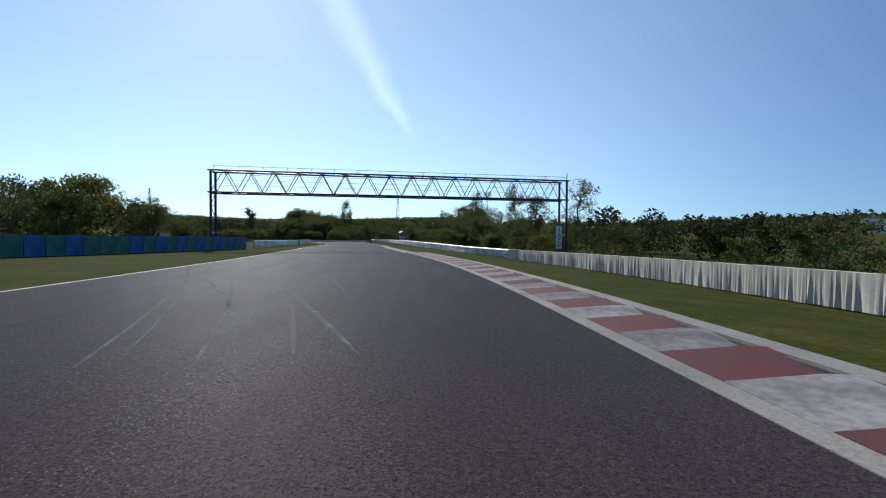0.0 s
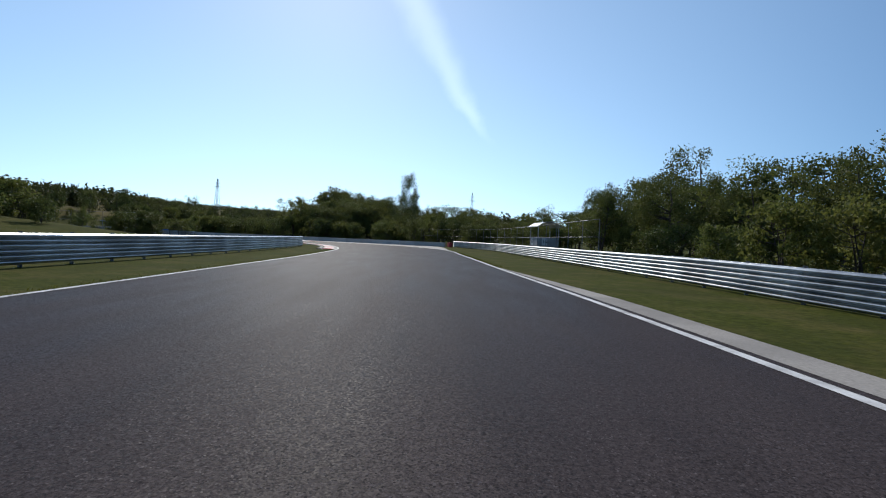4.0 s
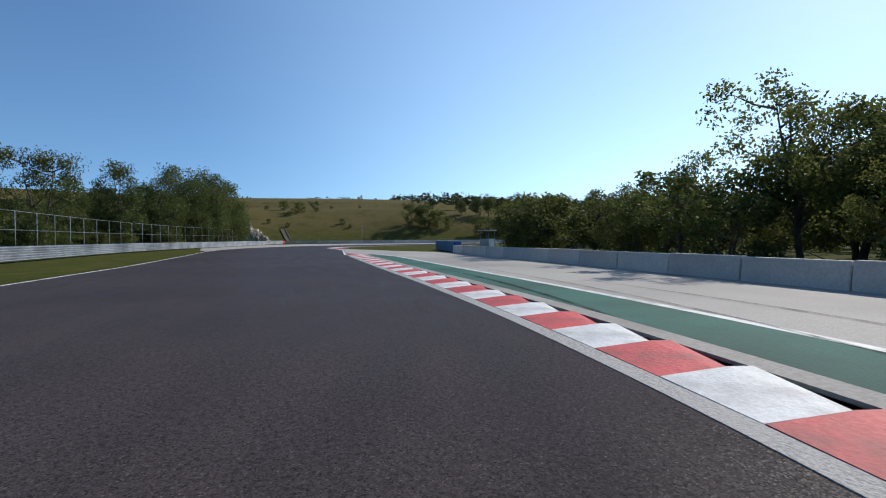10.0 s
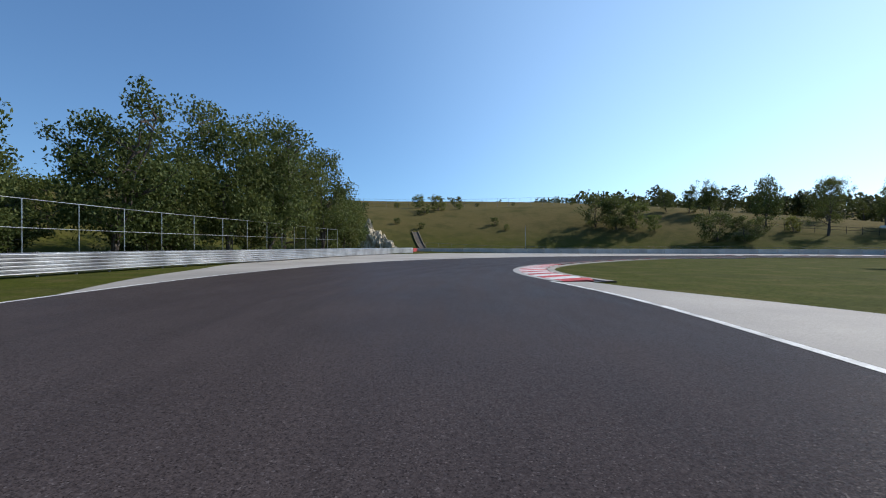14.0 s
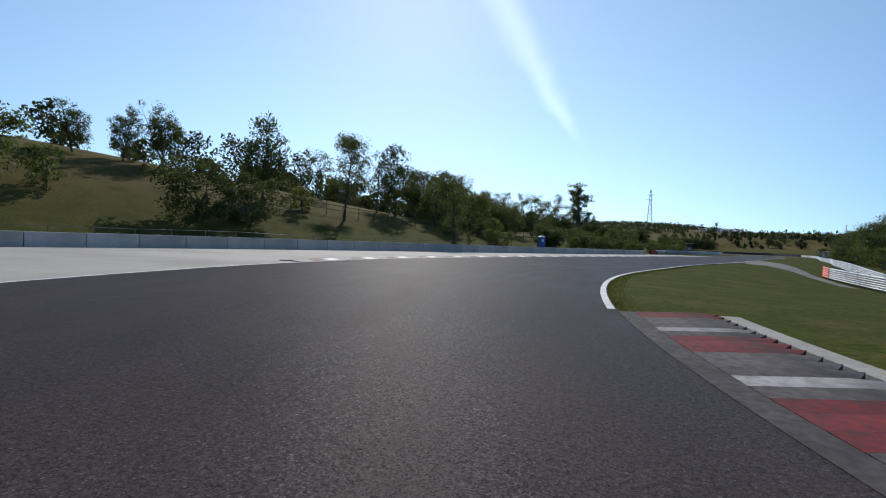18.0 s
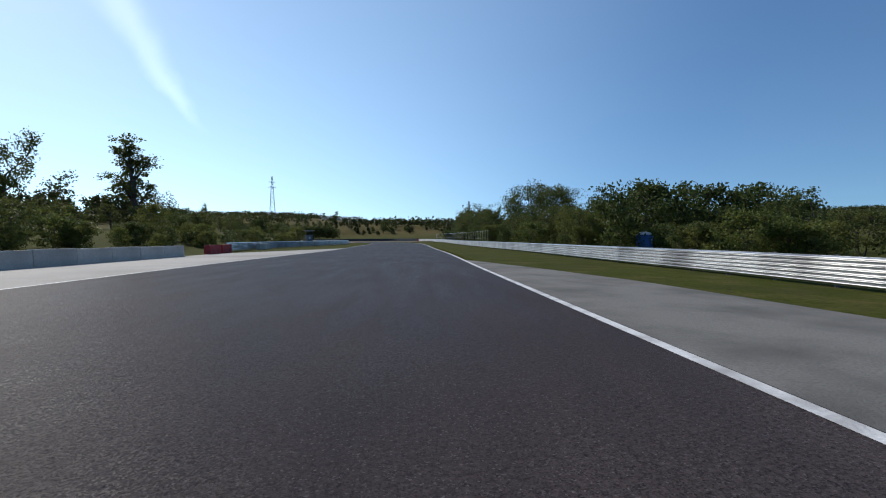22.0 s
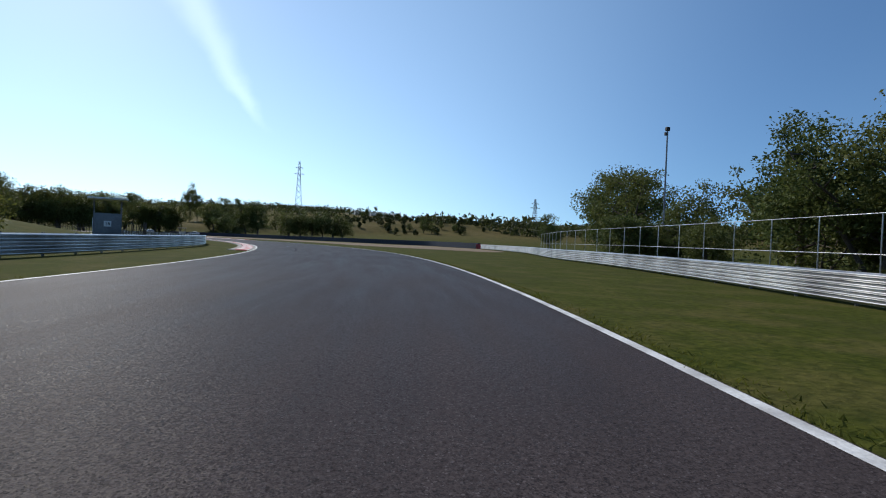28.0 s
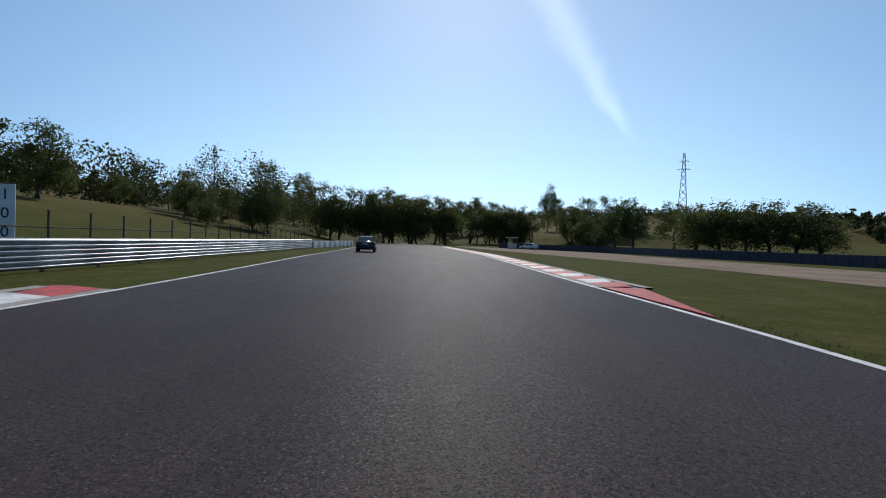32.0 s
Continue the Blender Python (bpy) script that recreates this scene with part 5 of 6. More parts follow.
# ---------- barrier hung with white sheeting ----------
def sheet_panel(seed, w=2.5, h=1.08):
    """A draped cloth panel with folds, closed at the back."""
    rng = np.random.default_rng(seed)
    n, m = 40, 7
    y, z = np.linspace(0, w - 0.02, n), np.linspace(0.02, h, m)
    fold = sum(rng.uniform(0.006, 0.02) * np.sin(rng.uniform(4, 34) * y + rng.uniform(0, 6)) for _ in range(6))
    lean = rng.uniform(-0.5, 0.5)
    v = []
    for j in range(m):
        t = z[j] / h
        x = -0.03 - (fold + 0.012 * np.sin(y * 9 + lean * z[j] * 12)) * (1.15 - t) - 0.02 * (1 - t)
        v += [(x[i], y[i], z[j] - (0.02 * abs(math.sin(y[i] * 2.5)) if j == m - 1 else 0)) for i in range(n)]
    v += [(0.12, y[i], h) for i in range(n)] + [(0.12, y[i], 0.0) for i in range(n)]
    f = [(j * n + i, j * n + n + i, j * n + n + i + 1, j * n + i + 1) for j in range(m + 1) for i in range(n - 1)]
    return mesh_from("sheet", v, f, M["sheet"], False)


sheets = [sheet_panel(s) for s in range(5)]
drape = empty("sheeted_barrier")
BAR_R0 = table([(-4, 11), (0.4, 12), (1.0, 13), (1.5, 14), (2.06, 15), (2.42, 16.2)])
dense = np.linspace(-3.3, 2.34, 500)
run = np.concatenate([[0], np.cumsum(np.linalg.norm(np.diff(at(dense, BAR_R0(dense)), axis=0), axis=1))])
for i in range(int(run[-1] / 2.5)):
    ua, ub = np.interp([i * 2.5, (i + 1) * 2.5], run, dense)
    a, b = at(ua, BAR_R0(ua)), at(ub, BAR_R0(ub))
    ob = new("sheet", sheets[random.randrange(5)])
    ob.parent = drape
    ob.matrix_world = Matrix.Translation((a[0], a[1], float(height_at(a[0], a[1])) + 0.02)) @ Matrix.Rotation(math.atan2(*(b - a)[::-1]) - math.pi / 2, 4, "Z")
tagged(drape, "low barrier hung with creased off-white sheeting", "barrier")


# ---------- tyre walls ----------
def tyre_bundle(mat, h=1.38):
    """Two stacks of tyres strapped side by side."""
    bm = bmesh.new()
    for k in range(2):
        rings = []
        for j in range(11):
            z = h * j / 10
            r = 0.318 if j % 2 == 0 else 0.335
            rings.append([bm.verts.new((r * math.cos(a), 0.34 + k * 0.66 + r * math.sin(a), z)) for a in (2 * math.pi * i / 10 for i in range(10))])
        for p, q in zip(rings, rings[1:]):
            for i in range(10):
                bm.faces.new((p[i], p[(i + 1) % 10], q[(i + 1) % 10], q[i]))
        bm.faces.new(rings[-1])
    for x in (-0.345, 0.30):
        box(bm, x, 0.02, 0.03, x + 0.045, 1.31, h - 0.03)
    me = bpy.data.meshes.new("tyre_bundle")
    bm.to_mesh(me)
    bm.free()
    me.materials.append(mat)
    return me


BUNDLES = [tyre_bundle(M["tyre_blue"]), tyre_bundle(M["tyre_green"])]
BACKLIT = [tyre_bundle(M["backlit_belt"])]


def tyre_wall(u0, u1, off, label, seed, z=0.0, tall=1.0, kinds=None):
    top = empty("tyre_wall")
    rng = random.Random(seed)
    d = np.linspace(u0, u1, 500)
    w = np.concatenate([[0], np.cumsum(np.linalg.norm(np.diff(at(d, off(d)), axis=0), axis=1))])
    for i in range(int(w[-1] / 1.34)):
        ua, ub = np.interp([i * 1.34, (i + 1) * 1.34], w, d)
        a, b = at(ua, off(ua)), at(ub, off(ub))
        ob = new("tyre_bundle", (kinds or BUNDLES)[(i + (rng.random() < 0.12)) % len(kinds or BUNDLES)])
        ob.parent = top
        ob.matrix_world = Matrix.Translation((a[0], a[1], z)) @ Matrix.Rotation(math.atan2(*(b - a)[::-1]) - math.pi / 2, 4, "Z") @ Matrix.Diagonal((1, 1, tall, 1))
    return tagged(top, label, "tyre wall", "tyre walls")


TYRES_L = table([(-1.5, -48), (-0.6, -42), (1.0, -27), (2.0, -18.5), (2.8, -13)])
TYRES_IN = table([(13.5, 13.4), (14.0, 14.9), (14.7, 16.2)])
TYRES_R = table([(31.4, 44.5), (32.3, 50), (33.3, 44), (34, 43), (34.7, 39), (35.8, 39), (37.1, 21)])
tyre_wall(-1.5, 2.78, TYRES_L, "wall of stacked tyres in blue and green belting", 1)
tyre_wall(13.55, 14.65, TYRES_IN, "short wall of stacked tyres in blue and green belting", 2, tall=0.72)
tyre_wall(31.45, 37, TYRES_R, "long blue tyre wall behind the gravel, coloured dark as its shaded side", 3, tall=0.9, kinds=BACKLIT)


# ---------- red end blocks, odd blocks ----------
def end_block(u, s, mat, label, L=1.5, h=0.7, turn=0.0):
    bm = bmesh.new()
    box(bm, -0.28, -L / 2, -0.05, 0.28, L / 2, h)
    bmesh.ops.bevel(bm, geom=bm.edges[:], offset=0.05, segments=2, affect="EDGES")
    ob = part("barrier_block", bm, mat)
    ob.matrix_world = wall_at(u, s, 0, turn)
    return tagged(ob, label, "barrier", "barrier blocks")


pale = end_block(2.40, 16.05, M["concrete"], "pale concrete end block between sheeting and steel barrier", 1.9, 1.1, 0.25)
pale.location.z = float(height_at(pale.location.x, pale.location.y)) + 0.02


def tyre_stack(x, y):
    """Loose tyres piled in a column."""
    top = empty("tyre_stack", Matrix.Translation((x, y, float(height_at(x, y)))))
    for k in range(6):
        bm = bmesh.new()
        rings = []
        for r, z in ((0.17, 0.03), (0.28, 0.0), (0.31, 0.05), (0.31, 0.14), (0.28, 0.19), (0.17, 0.16)):
            rings.append([bm.verts.new((r * math.cos(a), r * math.sin(a), z)) for a in (2 * math.pi * i / 16 for i in range(16))])
        for p, q in zip(rings, rings[1:] + rings[:1]):
            for i in range(16):
                bm.faces.new((p[i], p[(i + 1) % 16], q[(i + 1) % 16], q[i]))
        ob = part("tyre", bm, M["tyre_grey"], top, smooth=True)
        ob.location = (random.uniform(-0.02, 0.02), random.uniform(-0.02, 0.02), 0.2 * k)
    return tagged(top, "column of grey-blue painted tyres beside the gantry leg", "tyre stack", "tyre stacks")


for k in range(4):
    tyre_stack(13.1 + 0.1 * k, 61.4 - 0.66 * k)
    tyre_stack(13.8 + 0.1 * k, 61.2 - 0.66 * k)
end_block(8.84, 15.2, M["red"], "red painted concrete end block between wall and steel barrier", 1.7, 0.72, -0.5)
end_block(17.78, -45.5, M["red"], "dark red painted concrete end block", 2.6, 0.85, 0.6)
end_block(17.72, -44.0, M["red_rail"], "bright orange-red end block", 1.3, 0.9, 0.6)
end_block(24.45, -18.7, M["red"], "dark red painted concrete end block", 2.4, 0.8)
end_block(24.62, -18.8, M["red"], "dark red painted concrete end block", 2.4, 0.8)
end_block(25.55, -20.2, M["concrete"], "pale concrete block standing before the steel barrier", 4.5, 0.75)
armco("safety_barrier", 21.27, 21.42, lambda u: RAIL_R2(u), -1, "end of the steel safety barrier painted bright red", M["red_rail"], gap=0.8, lift=verge(RAIL_R2))
end_block(31.4, 44.2, M["red"], "red painted block where the steel barrier meets the tyre wall", 2.2, 1.0, 0.9)
for k in range(9):
    u = 34.35 + 0.11 * k
    end_block(u, -12.4 + 0.25 * k, M["plain_white"], "white barrier block in a row beside the track", 2.4, 0.8)


# ---------- fences ----------
def fence(u0, u1, off, high, pitch, mat, label, rails=(1.0, 0.55), zf=None, r=0.03):
    top = empty("fence")
    d = np.linspace(u0, u1, 600)
    w = np.concatenate([[0], np.cumsum(np.linalg.norm(np.diff(at(d, off(d)), axis=0), axis=1))])
    pts = []
    bm = bmesh.new()
    bar(bm, (0, 0, -0.3), (0, 0, high), r, 6)
    me = bpy.data.meshes.new("post")
    bm.to_mesh(me)
    bm.free()
    me.materials.append(mat)
    for x in np.arange(0, w[-1], pitch):
        u = float(np.interp(x, w, d))
        p = at(u, off(u))
        z = float(height_at(p[0], p[1])) if zf is None else zf
        pts.append((float(p[0]), float(p[1]), z))
        ob = new("post", me)
        ob.parent = top
        ob.matrix_world = Matrix.Translation(pts[-1])
    for f in rails:
        # one tube from end to end
        p = np.array(pts) + np.array((0, 0, high * f))
        t = np.gradient(p[:, :2], axis=0)
        t /= np.linalg.norm(t, axis=1, keepdims=True) + 1e-9
        out = np.stack([t[:, 1], -t[:, 0], 0 * t[:, 0]], 1)
        v, n, k = [], len(p), 6
        for i in range(n):
            v += [tuple(p[i] + r * 0.7 * (out[i] * math.cos(2 * math.pi * j / k) + np.array((0, 0, math.sin(2 * math.pi * j / k))))) for j in range(k)]
        fc = [(i * k + j, i * k + (j + 1) % k, i * k + k + (j + 1) % k, i * k + k + j) for i in range(n - 1) for j in range(k)]
        ob = new("rail", mesh_from("rail", v, fc + [tuple(range(k))[::-1], tuple(range((n - 1) * k, n * k))], mat, True))
        ob.parent = top
    return tagged(top, label, "fence", "fences")


fence(26.2, 30.2, lambda u: RAIL_R3(u) + 1.0, 2.75, 2.5, M["steel"], "tall steel post and rail catch fence without visible netting", r=0.024)
fence(11.2, 16.9, lambda u: RAIL_L2(u) - 1.2, 3.2, 3.0, M["steel"], "tall steel post and rail catch fence below the bank", (1.0, 0.62), zf=0.0, r=0.024)
fence(5.6, 9.3, lambda u: np.where(u < 8.7, RAIL_R1(u) + 1.6, WALL_8(u) + 1.8), 2.9, 3.2, M["dark_steel"], "tall steel post and rail catch fence before the trees", (1.0, 0.62), r=0.025)
fence(17.4, 19.6, lambda u: np.interp(u, [17.4, 18, 19, 19.6], [-92, -86, -74, -66]), 2.2, 3.0, M["dark_steel"], "thin wire fence along the crest of the hill", (1.0, 0.5), r=0.035)
fence(17.9, 21.5, lambda u: WALL_9(u) - 3.0, 1.1, 2.5, M["dark_steel"], "low dark fence behind the concrete wall", (1.0, 0.5, 0.2))
fence(30.6, 35.5, lambda u: np.interp(u, [30.6, 32.5, 35.5], [-19, -17.5, -19]), 2.1, 3.0, M["bark"], "dark post fence below the grassy bank", (0.62,), r=0.05)
fence(20.0, 24.5, lambda u: np.interp(u, [20, 22, 24.5], [-44, -38, -37]), 1.5, 2.6, M["bark"], "dark post fence on the grassy bank", (0.9, 0.5), r=0.05)


# ---------- writing ----------
def letters(text, size, mat, parent, m):
    cu = bpy.data.curves.new("numeral", "FONT")
    cu.body, cu.size, cu.align_x, cu.align_y, cu.extrude = text, size, "CENTER", "CENTER", 0.004
    tmp = bpy.data.objects.new("numeral", cu)
    me = bpy.data.meshes.new_from_object(tmp)
    bpy.data.objects.remove(tmp)
    me.materials.append(mat)
    ob = new("numeral", me)
    ob.parent = parent
    ob.matrix_basis = m
    return tagged(ob, "black numeral")


FACE = Matrix.Rotation(math.pi / 2, 4, "X")      # lettering that stands upright and faces -y


def distance_board(u, s, z, turn, h=2.1, w=0.62):
    top = empty("distance_board", wall_at(u, s, z, turn))
    bm = bmesh.new()
    box(bm, -w / 2, -0.03, 0.0, w / 2, 0.03, h)
    bmesh.ops.bevel(bm, geom=bm.edges[:], offset=0.012, segments=1, affect="EDGES")
    part("board", bm, M["plain_white"], top)
    for x in (-w * 0.3, w * 0.3):
        bm = bmesh.new()
        bar(bm, (x, 0.06, -2.2), (x, 0.06, h * 0.9), 0.03)
        part("post", bm, M["dark_steel"], top)
    for k, c in enumerate("100"):
        letters(c, 0.72, M["black"], top, Matrix.Translation((0, -0.036, h * (0.82 - 0.32 * k))) @ FACE)
    return tagged(top, "tall white distance board with black numerals 100", "sign", "distance boards")


distance_board(1.97, 17.2, 0.42, 0.15)
distance_board(32.98, -20.5, 0.5, 0.25, 2.8, 0.8)


# ---------- marshal posts ----------
def marshal_hut():
    top = empty("marshal_post", wall_at(6.95, 11.8, 0.0, 0.0))
    for x in (-0.1, 2.0):
        for y in (-1.1, 1.5):
            bm = bmesh.new()
            bar(bm, (x, y, -0.2), (x, y, 3.0), 0.035, 8)
            part("post", bm, M["steel"], top)
    bm = bmesh.new()
    box(bm, -0.14, -1.06, 0.0, -0.09, 1.46, 1.8)
    part("front_panel", bm, M["shaded_panel"], top)
    bm = bmesh.new()
    box(bm, -0.06, -1.14, 0.0, 1.96, -1.09, 1.8)
    part("side_panel", bm, M["shaded_panel"], top)
    bm = bmesh.new()
    box(bm, -0.2, -1.2, 1.8, -0.05, 1.6, 1.85)
    part("sill", bm, M["steel"], top)
    # barrel roof
    n, v, f = 14, [], []
    for i in range(n + 1):
        a = math.pi * (0.16 + 0.68 * i / n)
        x, z = 0.95 - 1.4 * math.cos(a), 2.45 + 0.95 * math.sin(a)
        for y, dz in ((-1.4, 0), (1.8, 0), (1.8, -0.03), (-1.4, -0.03)):
            v.append((x, y, z + dz))
    for i in range(n):
        for k in range(4):
            f.append((i * 4 + k, i * 4 + (k + 1) % 4, i * 4 + 4 + (k + 1) % 4, i * 4 + 4 + k))
    f += [(0, 1, 2, 3), (n * 4 + 3, n * 4 + 2, n * 4 + 1, n * 4)]
    ob = new("roof", mesh_from("roof", v, f, M["polycarbonate"]))
    ob.parent = top
    tagged(ob, "pale curved sheet roof")
    for y in (-1.4, 0.2, 1.8):
        bm = bmesh.new()
        for i in range(n):
            p, q = v[i * 4], v[i * 4 + 4]
            bar(bm, (p[0], y, p[2] - 0.05), (q[0], y, q[2] - 0.05), 0.025, 5)
        part("rib", bm, M["dark_steel"], top)
    for m in (Matrix.Translation((0.55, -1.152, 1.4)), Matrix.Translation((-0.152, 0.7, 1.4)) @ Matrix.Rotation(-math.pi / 2, 4, "Z")):
        bm = bmesh.new()
        box(bm, -0.28, -0.012, -0.36, 0.28, 0.0, 0.36)
        ob = part("number_board", bm, M["plain_white"], top)
        ob.matrix_basis = m
        letters("16", 0.5, M["black"], ob, Matrix.Translation((0, -0.018, 0)) @ FACE)
    return tagged(top, "marshal post with white panels, number 16 and curved roof", "marshal post", "marshal posts")


def small_post(x, y, z, w, high, label, turn=0.0, body=True):
    top = empty("marshal_post", Matrix.Translation((x, y, z)) @ Matrix.Rotation(turn, 4, "Z"))
    for a in (-w / 2, w / 2):
        for b in (-w / 2, w / 2):
            bm = bmesh.new()
            bar(bm, (a, b, -0.5), (a, b, high), 0.05)
            part("post", bm, M["dark_steel"], top)
    bm = bmesh.new()
    v = box(bm, -w * 0.75, -w * 0.7, high, w * 0.75, w * 0.7, high + 0.16)
    bmesh.ops.bevel(bm, geom=bm.edges[:], offset=0.05, segments=2, affect="EDGES")
    part("roof", bm, M["plain_white"], top, "flat white roof")
    if body:
        for m in (0, 1, 2, 3):
            bm = bmesh.new()
            box(bm, -w / 2, -w / 2 - 0.03, 0.0, w / 2, -w / 2 + 0.02, high * (0.5 if body is True else 0.66), Matrix.Rotation(m * math.pi / 2, 4, "Z"))
            part("panel", bm, (M["plain_white"] if m else M["concrete"]) if body is True else M["dark_steel"], top)
    return tagged(top, label, "marshal post", "marshal posts")


marshal_hut()
hz = lambda x, y: float(height_at(x, y))  # noqa: E731
stand = small_post(-108.2, 434.8, hz(-108.2, 434.8), 2.2, 3.9, "grey marshal stand with a flat white roof and number 18", 0.3, "grey")
bm = bmesh.new()
box(bm, -0.3, -1.15, 1.3, 0.3, -1.135, 1.85)
ob = part("number_board", bm, M["plain_white"], stand)
letters("18", 0.42, M["black"], ob, Matrix.Translation((0, -1.156, 1.57)) @ FACE)
small = small_post(-120, 200, hz(-120, 200), 1.7, 2.75, "small marshal post with flat white roof and number 17", 0.4)
bm = bmesh.new()
box(bm, -0.26, -0.70, 0.55, 0.26, -0.685, 1.0)
ob = part("number_board", bm, M["plain_white"], small)
letters("17", 0.36, M["black"], ob, Matrix.Translation((0, -0.706, 0.77)) @ FACE)
small_post(-130.5, 589.4, hz(-130.5, 589.4), 2.0, 2.6, "small marshal post with a bright white roof", 0.3)
small_post(-7.5, 167.2, hz(-7.5, 167.2), 2.0, 2.9, "open marshal stand with a flat white roof before the trees", 0.1, False)


# ---------- portable toilets ----------
def toilet(x, y, label):
    top = empty("portable_toilet", Matrix.Translation((x, y, hz(x, y))) @ Matrix.Rotation(0.5, 4, "Z"))
    bm = bmesh.new()
    box(bm, -0.55, -0.55, 0.0, 0.55, 0.55, 2.0)
    bmesh.ops.bevel(bm, geom=bm.edges[:], offset=0.07, segments=2, affect="EDGES")
    part("cabin", bm, M["blue_plastic"], top)
    bm = bmesh.new()
    box(bm, -0.42, -0.585, 0.12, 0.42, -0.55, 1.9)
    ob = part("door", bm, M["blue_plastic"], top)
    bm = bmesh.new()
    box(bm, -0.2, -0.60, 1.2, 0.2, -0.586, 1.7)
    part("panel", bm, M["plain_white"], ob)
    bm = bmesh.new()
    bmesh.ops.create_uvsphere(bm, u_segments=16, v_segments=8, radius=0.6, matrix=Matrix.Translation((0, 0, 2.0)) @ Matrix.Diagonal((1, 1, 0.45, 1)))
    bmesh.ops.delete(bm, geom=[v for v in bm.verts if v.co.z < 1.97], context="VERTS")
    part("roof", bm, M["plain_white"], top, "white domed roof", True)
    return tagged(top, label, "portable toilet", "portable toilets")


toilet(-100.3, 292.4, "blue portable toilet with a white domed roof behind the barrier")
toilet(-154.1, 283.4, "blue portable toilet with a white domed roof behind the concrete wall")


# ---------- poles, frame, pylons, scaffold ----------
def pole(x, y, high, r, mat, label, lamp=False):
    top = empty("street_lamp" if lamp else "pole", Matrix.Translation((x, y, hz(x, y))))
    bm = bmesh.new()
    bar(bm, (0, 0, -0.3), (0, 0, high), r, 8, r * 0.75)
    part("shaft", bm, mat, top)
    if lamp:
        bm = bmesh.new()
        box(bm, -0.2, -0.14, high - 0.05, 0.2, 0.14, high + 0.3)
        bmesh.ops.bevel(bm, geom=bm.edges[:], offset=0.04, segments=1, affect="EDGES")
        part("lamp_head", bm, M["black"], top)
        bm = bmesh.new()
        box(bm, -0.3, -0.08, high - 0.5, -0.08, 0.08, high - 0.2)
        part("camera_box", bm, M["black"], top)
    return tagged(top, label, "lamp post" if lamp else "pole", "poles")


pole(-57.5, 417.5, 12.6, 0.09, M["dark_steel"], "tall dark lamp post with floodlight head behind the fence", True)
pole(-26.4, 92.1, 7.0, 0.09, M["bark"], "leaning dark wooden pole behind the barrier")
pole(-72, 341.1, 4.2, 0.05, M["steel"], "thin pale pole behind the barrier")
pole(-87.5, 318.4, 4.0, 0.06, M["steel"], "thin pale pole behind the barrier")
pole(-86.3, 320.9, 4.0, 0.06, M["steel"], "thin pale pole behind the barrier")
pole(-39.8, 338.5, 11.0, 0.08, M["dark_steel"], "tall dark pole among the trees")
pole(-186.5, 195.4, 4.5, 0.06, M["steel"], "thin pale pole on the hill's foot")

goal = empty("pipe_frame")
for a, b in (((-100.5, 270.6), None), ((-100.9, 265.1), None)):
    bm = bmesh.new()
    bar(bm, (a[0], a[1], hz(*a) - 0.2), (a[0], a[1], 3.7), 0.08, 8)
    part("upright", bm, M["black"], goal)
bm = bmesh.new()
bar(bm, (-100.5, 270.6, 3.65), (-100.9, 265.1, 3.65), 0.08, 8)
part("crossbar", bm, M["black"], goal)
for y0, y1, x0, x1 in ((270.6, 269.7, -100.52, -100.58), (265.1, 266, -100.92, -100.86)):
    bm = bmesh.new()
    bar(bm, (x0, y0, 2.8), (x1, y1, 3.62), 0.05, 6)
    part("brace", bm, M["black"], goal)
tagged(goal, "black pipe frame standing on the grass behind the barrier", "frame")


def pylon(x, y, top_z, w, label):
    z0 = hz(x, y)
    h = top_z - z0
    top = empty("pylon", Matrix.Translation((x, y, z0)))
    half = lambda f: w * (1 - f) + 0.7 * f  # noqa: E731
    for sx in (-1, 1):
        for sy in (-1, 1):
            bm = bmesh.new()
            bar(bm, (sx * w, sy * w, -1), (sx * 0.5, sy * 0.5, h), 0.22, 5)
            part("leg", bm, M["dark_steel"], top)
    for k in range(9):
        f0, f1 = k / 9, (k + 1) / 9
        bm = bmesh.new()
        for sy in (-1, 1):
            bar(bm, (-half(f0), sy * half(f0), h * f0), (half(f1), sy * half(f1), h * f1), 0.12, 4)
            bar(bm, (half(f0), sy * half(f0), h * f0), (-half(f1), sy * half(f1), h * f1), 0.12, 4)
        for sx in (-1, 1):
            bar(bm, (sx * half(f0), -half(f0), h * f0), (sx * half(f1), half(f1), h * f1), 0.12, 4)
        part("brace", bm, M["dark_steel"], top)
    for f, r in ((0.74, 5.5), (0.86, 4.2)):
        bm = bmesh.new()
        bar(bm, (-r, 0, h * f), (r, 0, h * f), 0.2, 5)
        bar(bm, (-r, 0, h * f), (0, 0, h * f + 1.8), 0.14, 5)
        bar(bm, (r, 0, h * f), (0, 0, h * f + 1.8), 0.14, 5)
        part("arm", bm, M["dark_steel"], top)
    return tagged(top, label, "pylon", "pylons")


pylon(-82.9, 959.4, 86, 4.0, "grey steel lattice pylon on the far hill")
pylon(-473.5, 804.4, 82, 3.6, "grey steel lattice pylon beyond the trees")
pylon(156.5, 849.4, 50, 3.0, "grey steel lattice pylon on the far hill")


